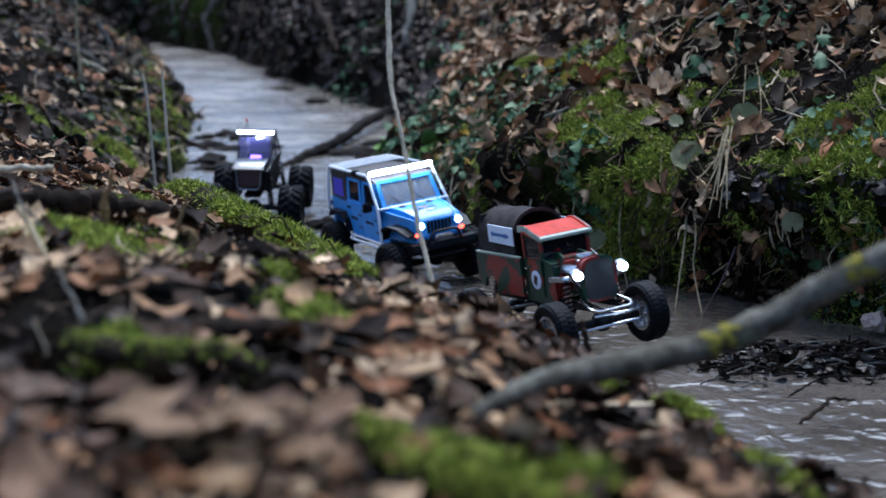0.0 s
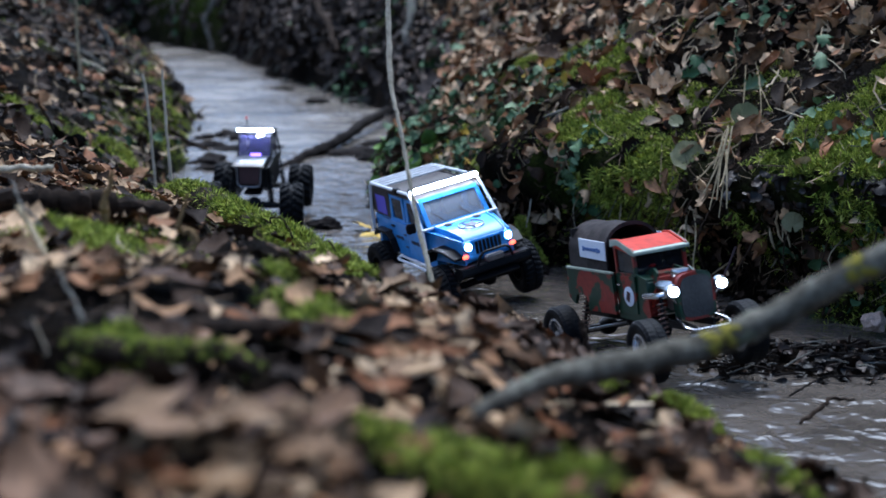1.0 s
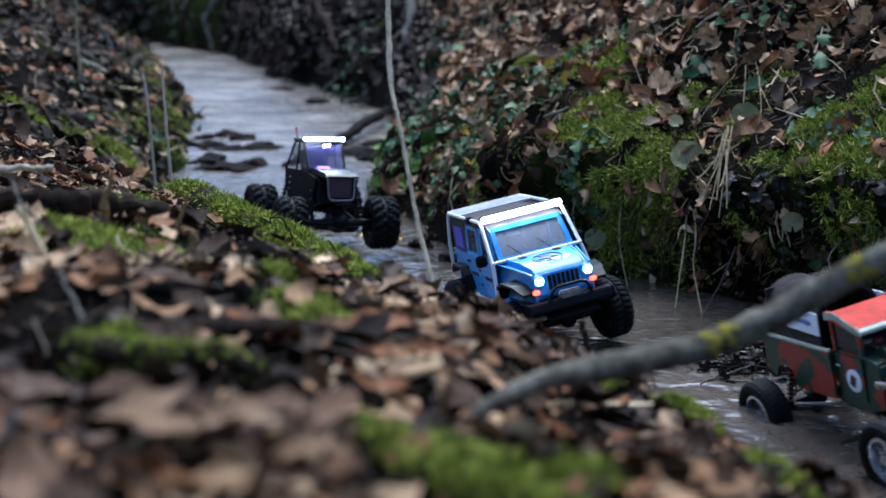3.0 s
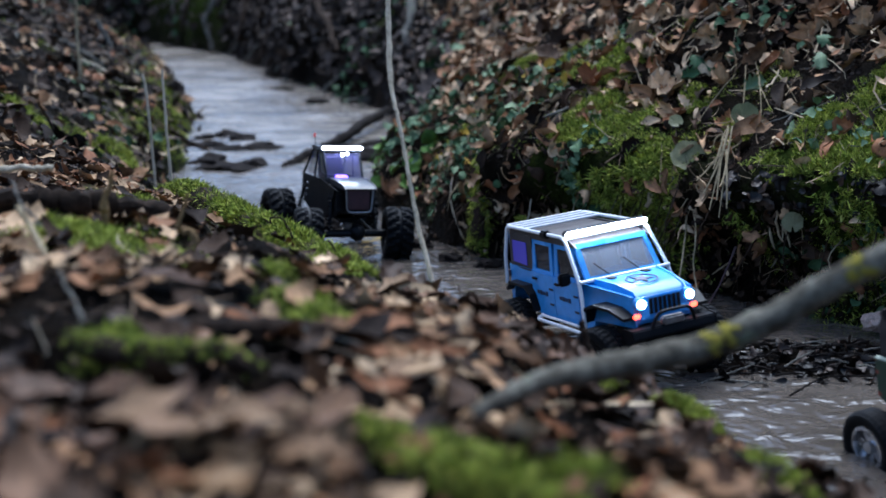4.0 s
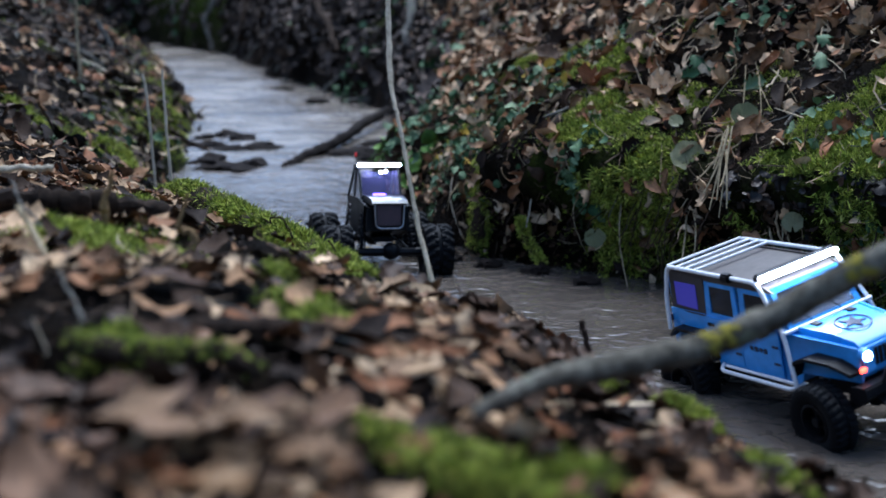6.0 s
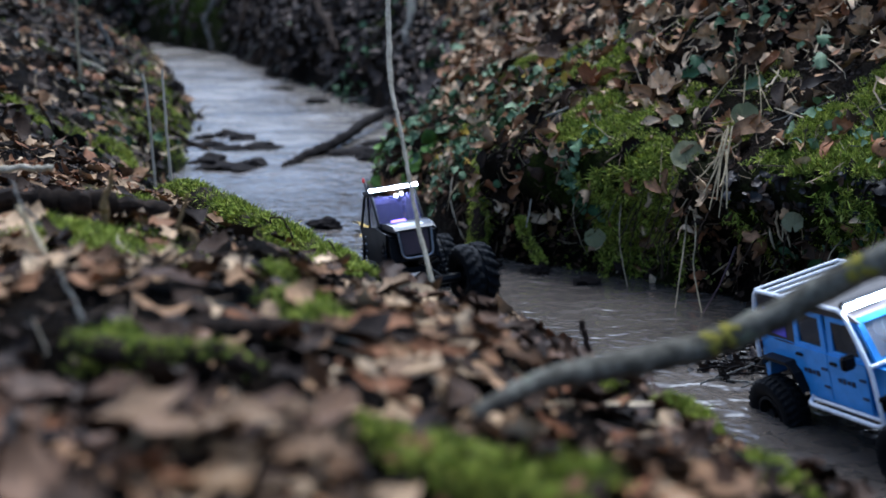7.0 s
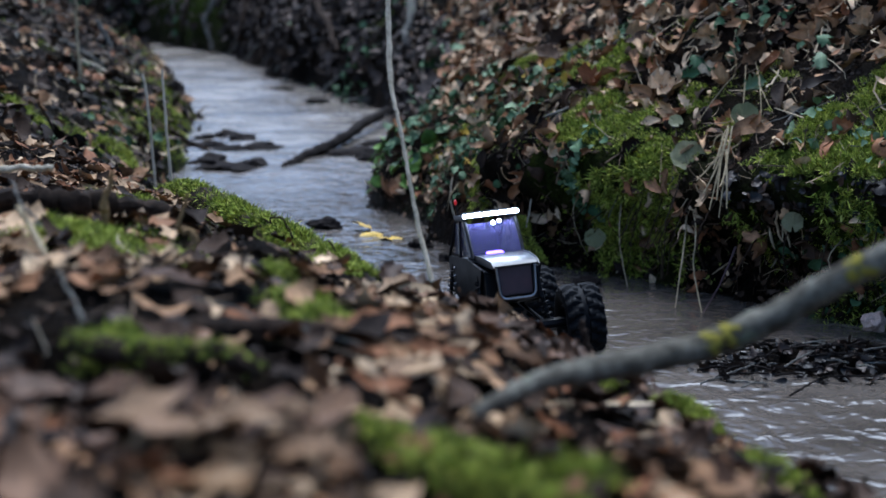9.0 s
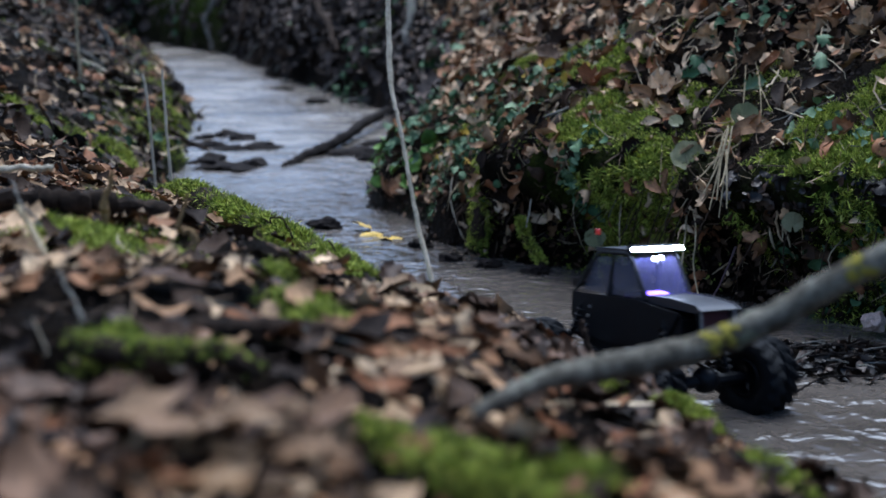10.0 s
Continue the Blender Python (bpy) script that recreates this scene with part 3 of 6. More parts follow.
SHREDS = [shred_shape(700 + k, w) for k, w in enumerate([0.008, 0.012, 0.02, 0.009, 0.03, 0.014, 0.045])]
litter("plant_shreds", (right & (T_MID[:, 1] < 4.8)) * step(0.1, 0.3, T_UP) * (0.3 + clump), 1700, (0.04, 0.13), (0.006, 0.03), 0.3, SHREDS[:6], M_SHRED, "thin shreds of dry grass and stalks on the bank", "plant debris")
litter("plant_shreds", (right & (T_MID[:, 1] < 4.4) & (T_UP < 0.32) & (T_UP > 0.03)) * 1.0, 900, (0.02, 0.07), (0.002, 0.014), 0.4, SHREDS, M_SHRED, "root fibres and stalks on the undercut bank", "plant debris")
litter("plant_shreds", near * (T_MID[:, 1] > 0.9) * bare, 420, (0.03, 0.08), (0.004, 0.014), 0.15, SHREDS, M_SHRED, "broken stalks and straw among the dead leaves", "plant debris")
litter("plant_shreds", leftfar * 1.0, 900, (0.06, 0.2), (0.006, 0.03), 0.3, SHREDS, M_SHRED, "dry stalks and twigs on the upstream slope", "plant debris")
litter("leaf_litter", (right & (T_MID[:, 1] < 4.2) & (T_UP < 0.26) & (T_UP > 0.03)) * clump, 230, (0.025, 0.055), (0.002, 0.02), 0.5, DEAD, M_TANLEAF, "brown leaves caught on the face of the bank")
litter("ground_ivy", (right & (T_MID[:, 1] < 4.2) & (T_UP < 0.24) & (T_UP > 0.04)) * clustered, 300, (0.012, 0.024), (0.004, 0.03), 0.5, IVY, M_GREEN, "small blue-green leaves on the face of the bank", "ground ivy")
litter("wet_leaf_litter", near * damp * hollow * (1 - 0.9 * T_MOSS), 1000, (0.03, 0.055), (0.002, 0.012), 0.2, LAID, leaf_mat("damp_leaf", [(0, (0.015, 0.01, 0.007)), (0.5, (0.055, 0.032, 0.019)), (0.85, (0.13, 0.07, 0.038)), (1, (0.24, 0.14, 0.08))], rough=0.55), "damp dark brown leaves at the edge of the near bank")
shelf = sum(np.exp(-((T_MID[:, 0] - x) ** 2 + (T_MID[:, 1] - y) ** 2) / (r * r)) for x, y, r in [(0.75, 2.65, 0.04), (0.8, 2.62, 0.045), (0.85, 2.59, 0.045), (0.431, 3.457, 0.045), (0.36, 3.245, 0.05), (0.45, 3.0, 0.035), (0.13, 4.06, 0.05), (0.345, 3.8, 0.04)])
litter("moss", right * shelf * (T_UP > 0.2), 15000, (0.006, 0.015), (0.0, 0.016), 0.5, FINE, M_MOSS, "deep fresh moss cushions on the bank shelf", "moss")

cushions = sum(np.exp(-((T_MID[:, 0] - x) ** 2 + (T_MID[:, 1] - y) ** 2) / (r * r)) for x, y, r in [(0.25, 1.37, 0.016), (0.268, 1.36, 0.016), (0.264, 1.045, 0.014), (0.276, 1.02, 0.016)])
litter("moss", near * cushions, 2600, (0.004, 0.01), (0.002, 0.01), 0.45, FINE, M_MOSS, "bright moss cushions on the brink of the near bank", "moss")
curtain = sum(np.exp(-((T_MID[:, 0] - x) ** 2 + (T_MID[:, 1] - y) ** 2) / (r * r)) for x, y, r in [(0.41, 3.03, 0.05), (0.46, 2.98, 0.05), (0.36, 3.1, 0.035), (0.64, 2.77, 0.03), (0.11, 3.42, 0.04)])
litter("moss", (right & (T_UP > 0.04) & (T_UP < 0.27)) * curtain * (0.15 + step(-0.1, 0.2, fnoise(T_MID[:, 0] + T_MID[:, 2], T_MID[:, 1] - T_MID[:, 2], 18, 93))), 9000, (0.006, 0.016), (0.0, 0.012), 0.6, FINE, M_MOSS, "moss hanging down the face of the bank", "moss")


# ---------------------------------------------------------------- modelling kit
def part(name, bm, material, parent, label="", bevel=0.0, at=None):
    """Links a bmesh as one mesh object under a thing or under a part."""
    if bevel:
        bm.normal_update()
        sharp = [e for e in bm.edges if len(e.link_faces) == 2 and e.calc_face_angle(0) > 0.6]
        bmesh.ops.bevel(bm, geom=sharp, offset=bevel, segments=2, affect="EDGES", clamp_overlap=True)
    bmesh.ops.recalc_face_normals(bm, faces=bm.faces)
    me = bpy.data.meshes.new(name)
    bm.to_mesh(me)
    bm.free()
    me.polygons.foreach_set("use_smooth", np.ones(len(me.polygons), dtype=bool))
    me.set_sharp_from_angle(angle=radians(35))
    me.materials.append(material)
    ob = new(name, me)
    ob.parent = parent
    if at:
        ob.location = at
    if label:
        tagged(ob, label)
    return ob


def fill(bm, verts, faces):
    vs = [bm.verts.new(v) for v in verts]
    for f in faces:
        try:
            bm.faces.new([vs[i] for i in f])
        except ValueError:
            pass
    return bm


def box(size, at, bm=None, taper=(1, 1), turn=None):
    """A box; taper shrinks its +x end in y and z."""
    bm = bm or bmesh.new()
    sx, sy, sz = (s / 2 for s in size)
    v = []
    for x in (-1, 1):
        ty, tz = taper if x > 0 else (1, 1)
        for y in (-1, 1):
            for z in (-1, 1):
                p = Vector((x * sx, y * sy * ty, z * sz * tz))
                if turn:
                    p.rotate(Euler([radians(a) for a in turn]))
                v.append(p + Vector(at))
    return fill(bm, v, [(0, 1, 3, 2), (4, 6, 7, 5), (0, 4, 5, 1), (2, 3, 7, 6), (0, 2, 6, 4), (1, 5, 7, 3)])


def slab(profile, y0, y1, bm=None, squeeze=None):
    """A side profile of (x, z) points drawn out from y0 to y1; squeeze(x, z) scales y."""
    bm = bm or bmesh.new()
    n = len(profile)
    k = squeeze or (lambda x, z: 1.0)
    v = [(x, y0 * k(x, z), z) for x, z in profile] + [(x, y1 * k(x, z), z) for x, z in profile]
    return fill(bm, v, [tuple(range(n)), tuple(range(2 * n - 1, n - 1, -1))] + [(i, (i + 1) % n, n + (i + 1) % n, n + i) for i in range(n)])


def tube(points, r, bm=None, seg=8, r1=None):
    """A round tube along points, tapering to r1."""
    bm = bm or bmesh.new()
    p = [Vector(q) for q in points]
    rings, side = [], None
    for i, q in enumerate(p):
        d = (p[min(i + 1, len(p) - 1)] - p[max(i - 1, 0)]).normalized()
        a = (side - d * side.dot(d)) if side else d.orthogonal()
        a.normalize()
        side, b = a, d.cross(a)
        rr = r + ((r if r1 is None else r1) - r) * i / (len(p) - 1)
        rings.append([bm.verts.new(q + (a * math.cos(t) + b * math.sin(t)) * rr) for t in (2 * math.pi * k / seg for k in range(seg))])
    for u, w in zip(rings, rings[1:]):
        for k in range(seg):
            bm.faces.new((u[k], u[(k + 1) % seg], w[(k + 1) % seg], w[k]))
    bm.faces.new(rings[0][::-1])
    bm.faces.new(rings[-1])
    return bm


def bent(points, n=5):
    """Rounds the corners of a polyline."""
    p = [Vector(q) for q in points]
    out = [p[0]]
    for a, b, c in zip(p, p[1:], p[2:]):
        s = min(0.014, (b - a).length / 2.2, (c - b).length / 2.2)
        u, w = b + (a - b).normalized() * s, b + (c - b).normalized() * s
        out += [u.lerp(b, t).lerp(b.lerp(w, t), t) for t in (i / n for i in range(n + 1))]
    return out + [p[-1]]


def spun(profile, seg=28, bm=None, closed=True):
    """Turns a profile of (radius, y) about the y axis."""
    bm = bm or bmesh.new()
    rings = [[bm.verts.new((r * math.cos(t), y, r * math.sin(t))) for t in (2 * math.pi * k / seg for k in range(seg))] for r, y in profile]
    pairs = list(zip(rings, rings[1:])) + ([(rings[-1], rings[0])] if closed else [])
    for u, w in pairs:
        for k in range(seg):
            bm.faces.new((u[k], u[(k + 1) % seg], w[(k + 1) % seg], w[k]))
    if not closed:
        bm.faces.new(rings[0])
        bm.faces.new(rings[-1])
    return bm


def disc(r, depth, at, axis="x", seg=20, bm=None):
    b = spun([(r * 0.9, -depth / 2), (r, -depth / 4), (r, depth / 4), (r * 0.9, depth / 2)], seg, None, False)
    m = {"x": Matrix.Rotation(radians(-90), 4, "Z"), "y": Matrix.Identity(4), "z": Matrix.Rotation(radians(90), 4, "X")}[axis]
    bmesh.ops.transform(b, matrix=Matrix.Translation(at) @ m, verts=b.verts)
    if bm is None:
        return b
    me = bpy.data.meshes.new("joined")
    b.to_mesh(me)
    b.free()
    bm.from_mesh(me)
    bpy.data.meshes.remove(me)
    return bm


def coil(a, b, r, wire, turns, bm=None):
    a, b = Vector(a), Vector(b)
    d = (b - a).normalized()
    u = d.orthogonal().normalized()
    w = d.cross(u)
    n = turns * 10
    return tube([a.lerp(b, i / n) + (u * math.cos(i * 0.628) + w * math.sin(i * 0.628)) * r for i in range(n + 1)], wire, bm, 5)


def tyre(r, width, rim_r, lugs, lug_h, chevron):
    """A tyre in one skin, with rounded shoulders and lugs raised out of its tread."""
    w, c, seg = width / 2, r - lug_h, lugs * 6
    across = [-1.0, -0.96, -0.72, -0.45, -0.14, -0.1, 0.1, 0.14, 0.45, 0.72, 0.96, 1.0]
    rows = [(rim_r, -0.75, 0), (rim_r + 0.004, -0.92, 0), (c * 0.55 + rim_r * 0.45, -1.06, 0), (c - 0.007, -1.04, 0)]
    rows += [(c - (0.004 if abs(s) > 0.95 else 0.0), s, 1) for s in across]
    rows += [(c - 0.007, 1.04, 0), (c * 0.55 + rim_r * 0.45, 1.06, 0), (rim_r + 0.004, 0.92, 0), (rim_r, 0.75, 0)]
    slant = math.tan(radians(chevron)) * w / (2 * math.pi * r / lugs)
    bm = bmesh.new()
    rings = []
    for rad, s, tread in rows:
        ring = []
        for k in range(seg):
            u = k / 6 + abs(s) * slant + (0.5 if s > 0 else 0)
            up = lug_h if tread and abs(s) > 0.12 and (u % 1.0) < 0.6 else 0.0
            a = 2 * math.pi * k / seg
            ring.append(bm.verts.new(((rad + up) * math.cos(a), s * w, (rad + up) * math.sin(a))))
        rings.append(ring)
    for p, q in zip(rings, rings[1:] + rings[:1]):
        for k in range(seg):
            bm.faces.new((p[k], p[(k + 1) % seg], q[(k + 1) % seg], q[k]))
    return bm


def indexed(b):
    b.verts.index_update()
    return b


def rim_mesh(r, width, spokes):
    w = width / 2
    bm = spun([(r, -w * 0.85), (r, w * 0.85), (r * 0.86, w * 0.9), (r * 0.8, w * 0.35), (r * 0.8, -w * 0.35), (r * 0.86, -w * 0.9)], 28)
    for i in range(spokes):
        b = box((r * 0.72, width * 0.3, r * 0.24), (r * 0.46, 0, 0))
        bmesh.ops.rotate(b, cent=(0, 0, 0), matrix=Matrix.Rotation(2 * math.pi * i / spokes, 3, "Y"), verts=b.verts)
        fill(bm, [v.co.copy() for v in b.verts], [[v.index for v in f.verts] for f in indexed(b).faces])
        b.free()
    disc(r * 0.28, width * 0.75, (0, 0, 0), "y", 14, bm)
    return bm


def ball(at, size, bm=None, sub=2):
    bm = bm or bmesh.new()
    made = bmesh.ops.create_icosphere(bm, subdivisions=sub, radius=1)["verts"]
    bmesh.ops.scale(bm, vec=size, verts=made)
    bmesh.ops.translate(bm, vec=at, verts=made)
    return bm


def add_wheels(thing, spots, r, width, rim_r, lugs, lug_h, chevron, m_tyre, m_rim, spokes, rim_label):
    out = []
    for x, y, z in spots:
        wh = part("wheel", tyre(r, width, rim_r, lugs, lug_h, chevron), m_tyre, thing, "black lugged rubber tyre", at=(x, y, z))
        part("rim", rim_mesh(rim_r, width, spokes), m_rim, wh, rim_label)
        out.append((wh, (x, y, z), r))
    return out


M_RUBBER = plain("tyre_rubber", (0.004, 0.0045, 0.0055), 0.6, 0, 120, 0.4, 0.3, 0.12)
M_BLACK = plain("black_plastic", (0.004, 0.004, 0.005), 0.42, 0, 90, 0.3, 0.1, 0.16)
M_GREY = plain("grey_panel", (0.018, 0.018, 0.022), 0.3, 0, 40, 0.2, 0.05)
M_CHROME = plain("chrome", (0.6, 0.61, 0.63), 0.2, 1.0, 90, 0.2, 0.05)
M_STEEL = plain("dull_steel", (0.35, 0.35, 0.36), 0.4, 1.0, 90, 0.3, 0.1)
M_BLUE = plain("blue_paint", (0.085, 0.31, 0.72), 0.2, 0, 50, 0.12, 0.02)
M_WHITE = plain("white_tube", (0.72, 0.73, 0.74), 0.35, 0, 90, 0.12, 0.03)
M_ROOF = plain("brown_roof", (0.045, 0.035, 0.032), 0.5, 0, 70, 0.3, 0.1)
M_DARKRED = plain("dark_red_panel", (0.045, 0.012, 0.014), 0.4, 0, 60, 0.3, 0.05)
M_SIGN = plain("white_sign", (0.68, 0.72, 0.8), 0.6, 0, 80, 0.06, 0.02)
M_INK = plain("dark_ink", (0.02, 0.03, 0.06), 0.6, 0, 80, 0.2, 0)
M_BLUEINK = plain("blue_ink", (0.08, 0.16, 0.4), 0.6, 0, 80, 0.2, 0)
M_TARP = plain("canvas_cover", (0.032, 0.025, 0.023), 0.9, 0, 45, 0.6, 1.0, 0.2)
M_RED = plain("red_paint", (0.52, 0.035, 0.015), 0.6, 0, 60, 0.35, 0.05, 0.25)
M_PALEGREEN = plain("pale_green_paint", (0.3, 0.34, 0.27), 0.45, 0, 60, 0.25, 0.03)
M_DOLL = plain("doll_plastic", (0.4, 0.5, 0.55), 0.5, 0, 60, 0.2, 0)
M_BOARD = plain("grey_radiator", (0.03, 0.03, 0.03), 0.7, 0, 200, 0.4, 0.4)
M_COPPER = plain("copper_spring", (0.2, 0.12, 0.09), 0.4, 0.8, 60, 0.3, 0)
M_LED = glow("white_led", (0.93, 0.96, 1.0), 30.0)
M_LEDBAR = glow("cool_white_led_bar", (0.9, 0.93, 1.0), 45.0)
M_HEAD = glow("headlight_led", (0.85, 0.92, 1.0), 18.0)
M_TURN = glow("red_orange_led", (1.0, 0.07, 0.03), 3.0)
M_REDLED = glow("red_led", (0.3, 0.01, 0.01), 0.4)
M_PURPLE = glow("violet_led", (0.22, 0.1, 1.0), 7.0)
# the pane glows itself, standing in for violet light inside
M_PURPLEPANE = glow("violet_glow_pane", (0.06, 0.045, 0.36), 0.1)


def camo_mat():
    """Dark green paint with irregular red patches."""
    m, n, l, b = mat("green_red_paint", 0.4)
    t = tex_noise(n, l, 17, 3, 0.6)
    t2 = tex_noise(n, l, 120, 4)
    c = ramp(n, l, t.outputs["Fac"], [(0.0, (0.006, 0.026, 0.013)), (0.48, (0.009, 0.036, 0.018)), (0.52, (0.2, 0.018, 0.01)), (1.0, (0.22, 0.018, 0.012))])
    l.new(mixc(n, l, 0.6, c, ramp(n, l, t2.outputs["Fac"], [(0.3, (0.6, 0.6, 0.6)), (0.7, (1.3, 1.3, 1.3))]), "MULTIPLY"), b.inputs["Base Color"])
    return m


def pane_mat(name, col, rough=0.06, alpha=0.55):
    """Tinted lexan: part clear, part reflecting."""
    m, n, l, b = mat(name, rough)
    b.inputs["Base Color"].default_value = (*col, 1)
    b.inputs["Alpha"].default_value = alpha
    return m


M_CAMO = camo_mat()
M_PANE = pane_mat("tinted_pane", (0.01, 0.011, 0.014), 0.03, 0.7)
# violet of the cabin light put into the clear pane's tint
M_VIOLEX = pane_mat("cabin_light_lexan", (0.09, 0.08, 0.2), 0.08, 0.28)
M_LEXAN = pane_mat("milky_lexan", (0.3, 0.31, 0.33), 0.12, 0.45)
M_SMOKED = pane_mat("smoky_lexan", (0.12, 0.12, 0.15), 0.1, 0.35)


# ---------------------------------------------------------------- the toy vehicles
def make_jeep():
    j = tagged(new("toy_jeep"), "blue toy jeep with white roll cage and lit roof bar", "toy car", "toy trucks in the stream")
    wide = lambda x, z: 1.0 - 0.25 * max(0.0, (x - 0.08) / 0.12)
    # lower tub with wheel arches
    body = part("body", slab([(-0.2, 0.1), (-0.198, 0.172), (0.088, 0.175), (0.2, 0.164), (0.203, 0.118), (0.1, 0.118), (0.092, 0.095), (-0.088, 0.095), (-0.1, 0.128), (-0.12, 0.142), (-0.185, 0.142), (-0.192, 0.128)], -0.078, 0.078, squeeze=wide), M_BLUE, j, "bright blue painted body", 0.004)
    part("hood", slab([(0.084, 0.174), (0.086, 0.182), (0.15, 0.179), (0.192, 0.171), (0.2, 0.163)], -0.066, 0.066, squeeze=wide), M_BLUE, j, "blue bonnet with dark star emblem", 0.003)
    ring = spun([(0.026, -0.0006), (0.0285, -0.0006), (0.0285, 0.0006), (0.026, 0.0006)], 30)
    star = [(0.022 * math.cos(a) if i % 2 == 0 else 0.0095 * math.cos(a), 0.022 * math.sin(a) if i % 2 == 0 else 0.0095 * math.sin(a)) for i, a in ((i, i * math.pi / 5) for i in range(10))]
    bmesh.ops.rotate(ring, cent=(0, 0, 0), matrix=Matrix.Rotation(radians(90), 3, "X"), verts=ring.verts)
    fill(ring, [(x, y, 0.0006) for x, y in star] + [(x, y, -0.0006) for x, y in star], [tuple(range(10)), tuple(range(19, 9, -1))] + [(i, (i + 1) % 10, 10 + (i + 1) % 10, 10 + i) for i in range(10)])
    bmesh.ops.transform(ring, matrix=pose(0.142, 0.0, 0.1805, 0, 4, 0), verts=ring.verts)
    part("emblem", ring, M_INK, j, "dark star in a ring")
    for y in (-0.035, 0.035):
        part("vent", box((0.018, 0.012, 0.002), (0.1, y, 0.1825)), M_BLACK, j)
    # nose
    grille = part("grille", box((0.008, 0.1, 0.04), (0.204, 0, 0.145)), M_BLUE, j, "blue slotted grille", 0.002)
    for i in range(7):
        part("slot", box((0.003, 0.006, 0.026), (0.2085, -0.027 + i * 0.009, 0.148)), M_BLACK, grille)
    for s in (-1, 1):
        lamp = part("headlight", disc(0.0115, 0.012, (0.206, s * 0.0475, 0.155)), M_BLUE, j, "round lit headlight")
        part("lens", disc(0.0072, 0.006, (0.2125, s * 0.0475, 0.155)), M_HEAD, lamp, "glowing white lens")
        part("turn_signal", box((0.006, 0.013, 0.008), (0.209, s * 0.056, 0.135)), M_TURN, j, "glowing red-orange turn lamp", 0.002)
        # front wing flare and rear flare, black with a pale upper edge
        arch = [(0.098, s * 0.097, 0.118), (0.106, s * 0.097, 0.142), (0.13, s * 0.096, 0.151), (0.175, s * 0.09, 0.149), (0.208, s * 0.082, 0.136)]
        fl = bmesh.new()
        for a, b in zip(arch, arch[1:]):
            v = [a, b, (b[0], s * 0.06, b[2]), (a[0], s * 0.06, a[2])]
            fill(fl, v + [(x, y, z - 0.005) for x, y, z in v], [(0, 1, 2, 3), (7, 6, 5, 4), (0, 4, 5, 1), (2, 6, 7, 3), (1, 5, 6, 2), (0, 3, 7, 4)])
        part("wing", fl, M_BLACK, j, "glossy black wheel-arch flare")
        arch = [(-0.086, s * 0.096, 0.108), (-0.098, s * 0.096, 0.134), (-0.118, s * 0.096, 0.148), (-0.178, s * 0.096, 0.148), (-0.196, s * 0.094, 0.132)]
        fl = bmesh.new()
        for a, b in zip(arch, arch[1:]):
            v = [a, b, (b[0], s * 0.074, b[2]), (a[0], s * 0.074, a[2])]
            fill(fl, v + [(x, y, z - 0.005) for x, y, z in v], [(0, 1, 2, 3), (7, 6, 5, 4), (0, 4, 5, 1), (2, 6, 7, 3), (1, 5, 6, 2), (0, 3, 7, 4)])
        part("wing", fl, M_BLACK, j, "black rear wheel-arch flare")
        # doors with windows
        for x0, x1 in ((-0.108, -0.028), (-0.024, 0.062)):
            low = x0 + (0.02 if x0 < -0.1 else 0)
            door = part("door", slab([(low, 0.1), (x0, 0.132), (x0, 0.174), (x1, 0.174), (x1, 0.1)], s * 0.0785, s * 0.081), M_BLUE, j, "blue door panel", 0.001)
            part("handle", box((0.016, 0.005, 0.005), (x0 + 0.014, s * 0.083, 0.163)), M_BLACK, door, "black handle", 0.0015)
            part("hinge", box((0.012, 0.003, 0.003), (x1 - 0.008, s * 0.082, 0.15)), M_INK, door)
            part("hinge", box((0.012, 0.003, 0.003), (x1 - 0.008, s * 0.082, 0.122)), M_INK, door)
            for k in range(4):
                part("lettering", box((0.007, 0.0012, 0.006 + 0.002 * (k % 2)), (x0 + 0.022 + k * 0.0105, s * 0.0817, 0.139)), M_INK, door, "dark unreadable marking")
            lean = 0.012 if x0 > -0.1 else 0.0
            fr = bmesh.new()
            o = [(x0, 0.174), (x0 + 0.002, 0.236), (x1 - lean - 0.006, 0.236), (x1, 0.174)]
            i4 = [(x0 + 0.012, 0.181), (x0 + 0.013, 0.227), (x1 - lean - 0.014, 0.227), (x1 - 0.012, 0.181)]
            ys = lambda z: s * (0.0785 - 0.07 * (z - 0.174))
            v = [(x, ys(z), z) for x, z in o + i4] + [(x, ys(z) - s * 0.004, z) for x, z in o + i4]
            fill(fr, v, [(k, (k + 1) % 4, 4 + (k + 1) % 4, 4 + k) for k in range(4)] + [(8 + k, 12 + k, 12 + (k + 1) % 4, 8 + (k + 1) % 4) for k in range(4)]
                 + [(k, 8 + k, 8 + (k + 1) % 4, (k + 1) % 4) for k in range(4)] + [(4 + k, 4 + (k + 1) % 4, 12 + (k + 1) % 4, 12 + k) for k in range(4)])
            part("window_frame", fr, M_BLUE, door)
            part("pane", slab([(x, z) for x, z in i4], s * 0.0742, s * 0.0748), M_PANE, door, "dark tinted pane")
        quarter = part("quarter_panel", slab([(-0.197, 0.173), (-0.194, 0.238), (-0.108, 0.238), (-0.108, 0.173)], s * 0.073, s * 0.0765), M_ROOF, j, "dark brown hardtop side", 0.001)
        part("pane", slab([(-0.183, 0.184), (-0.181, 0.224), (-0.128, 0.224), (-0.13, 0.182)], s * 0.0768, s * 0.0778), M_PURPLEPANE, quarter, "side window glowing violet in place of cabin light", 0.0006)
        part("mirror", box((0.012, 0.022, 0.022), (0.052, s * 0.1, 0.184)), M_BLACK, j, "black door mirror", 0.003)
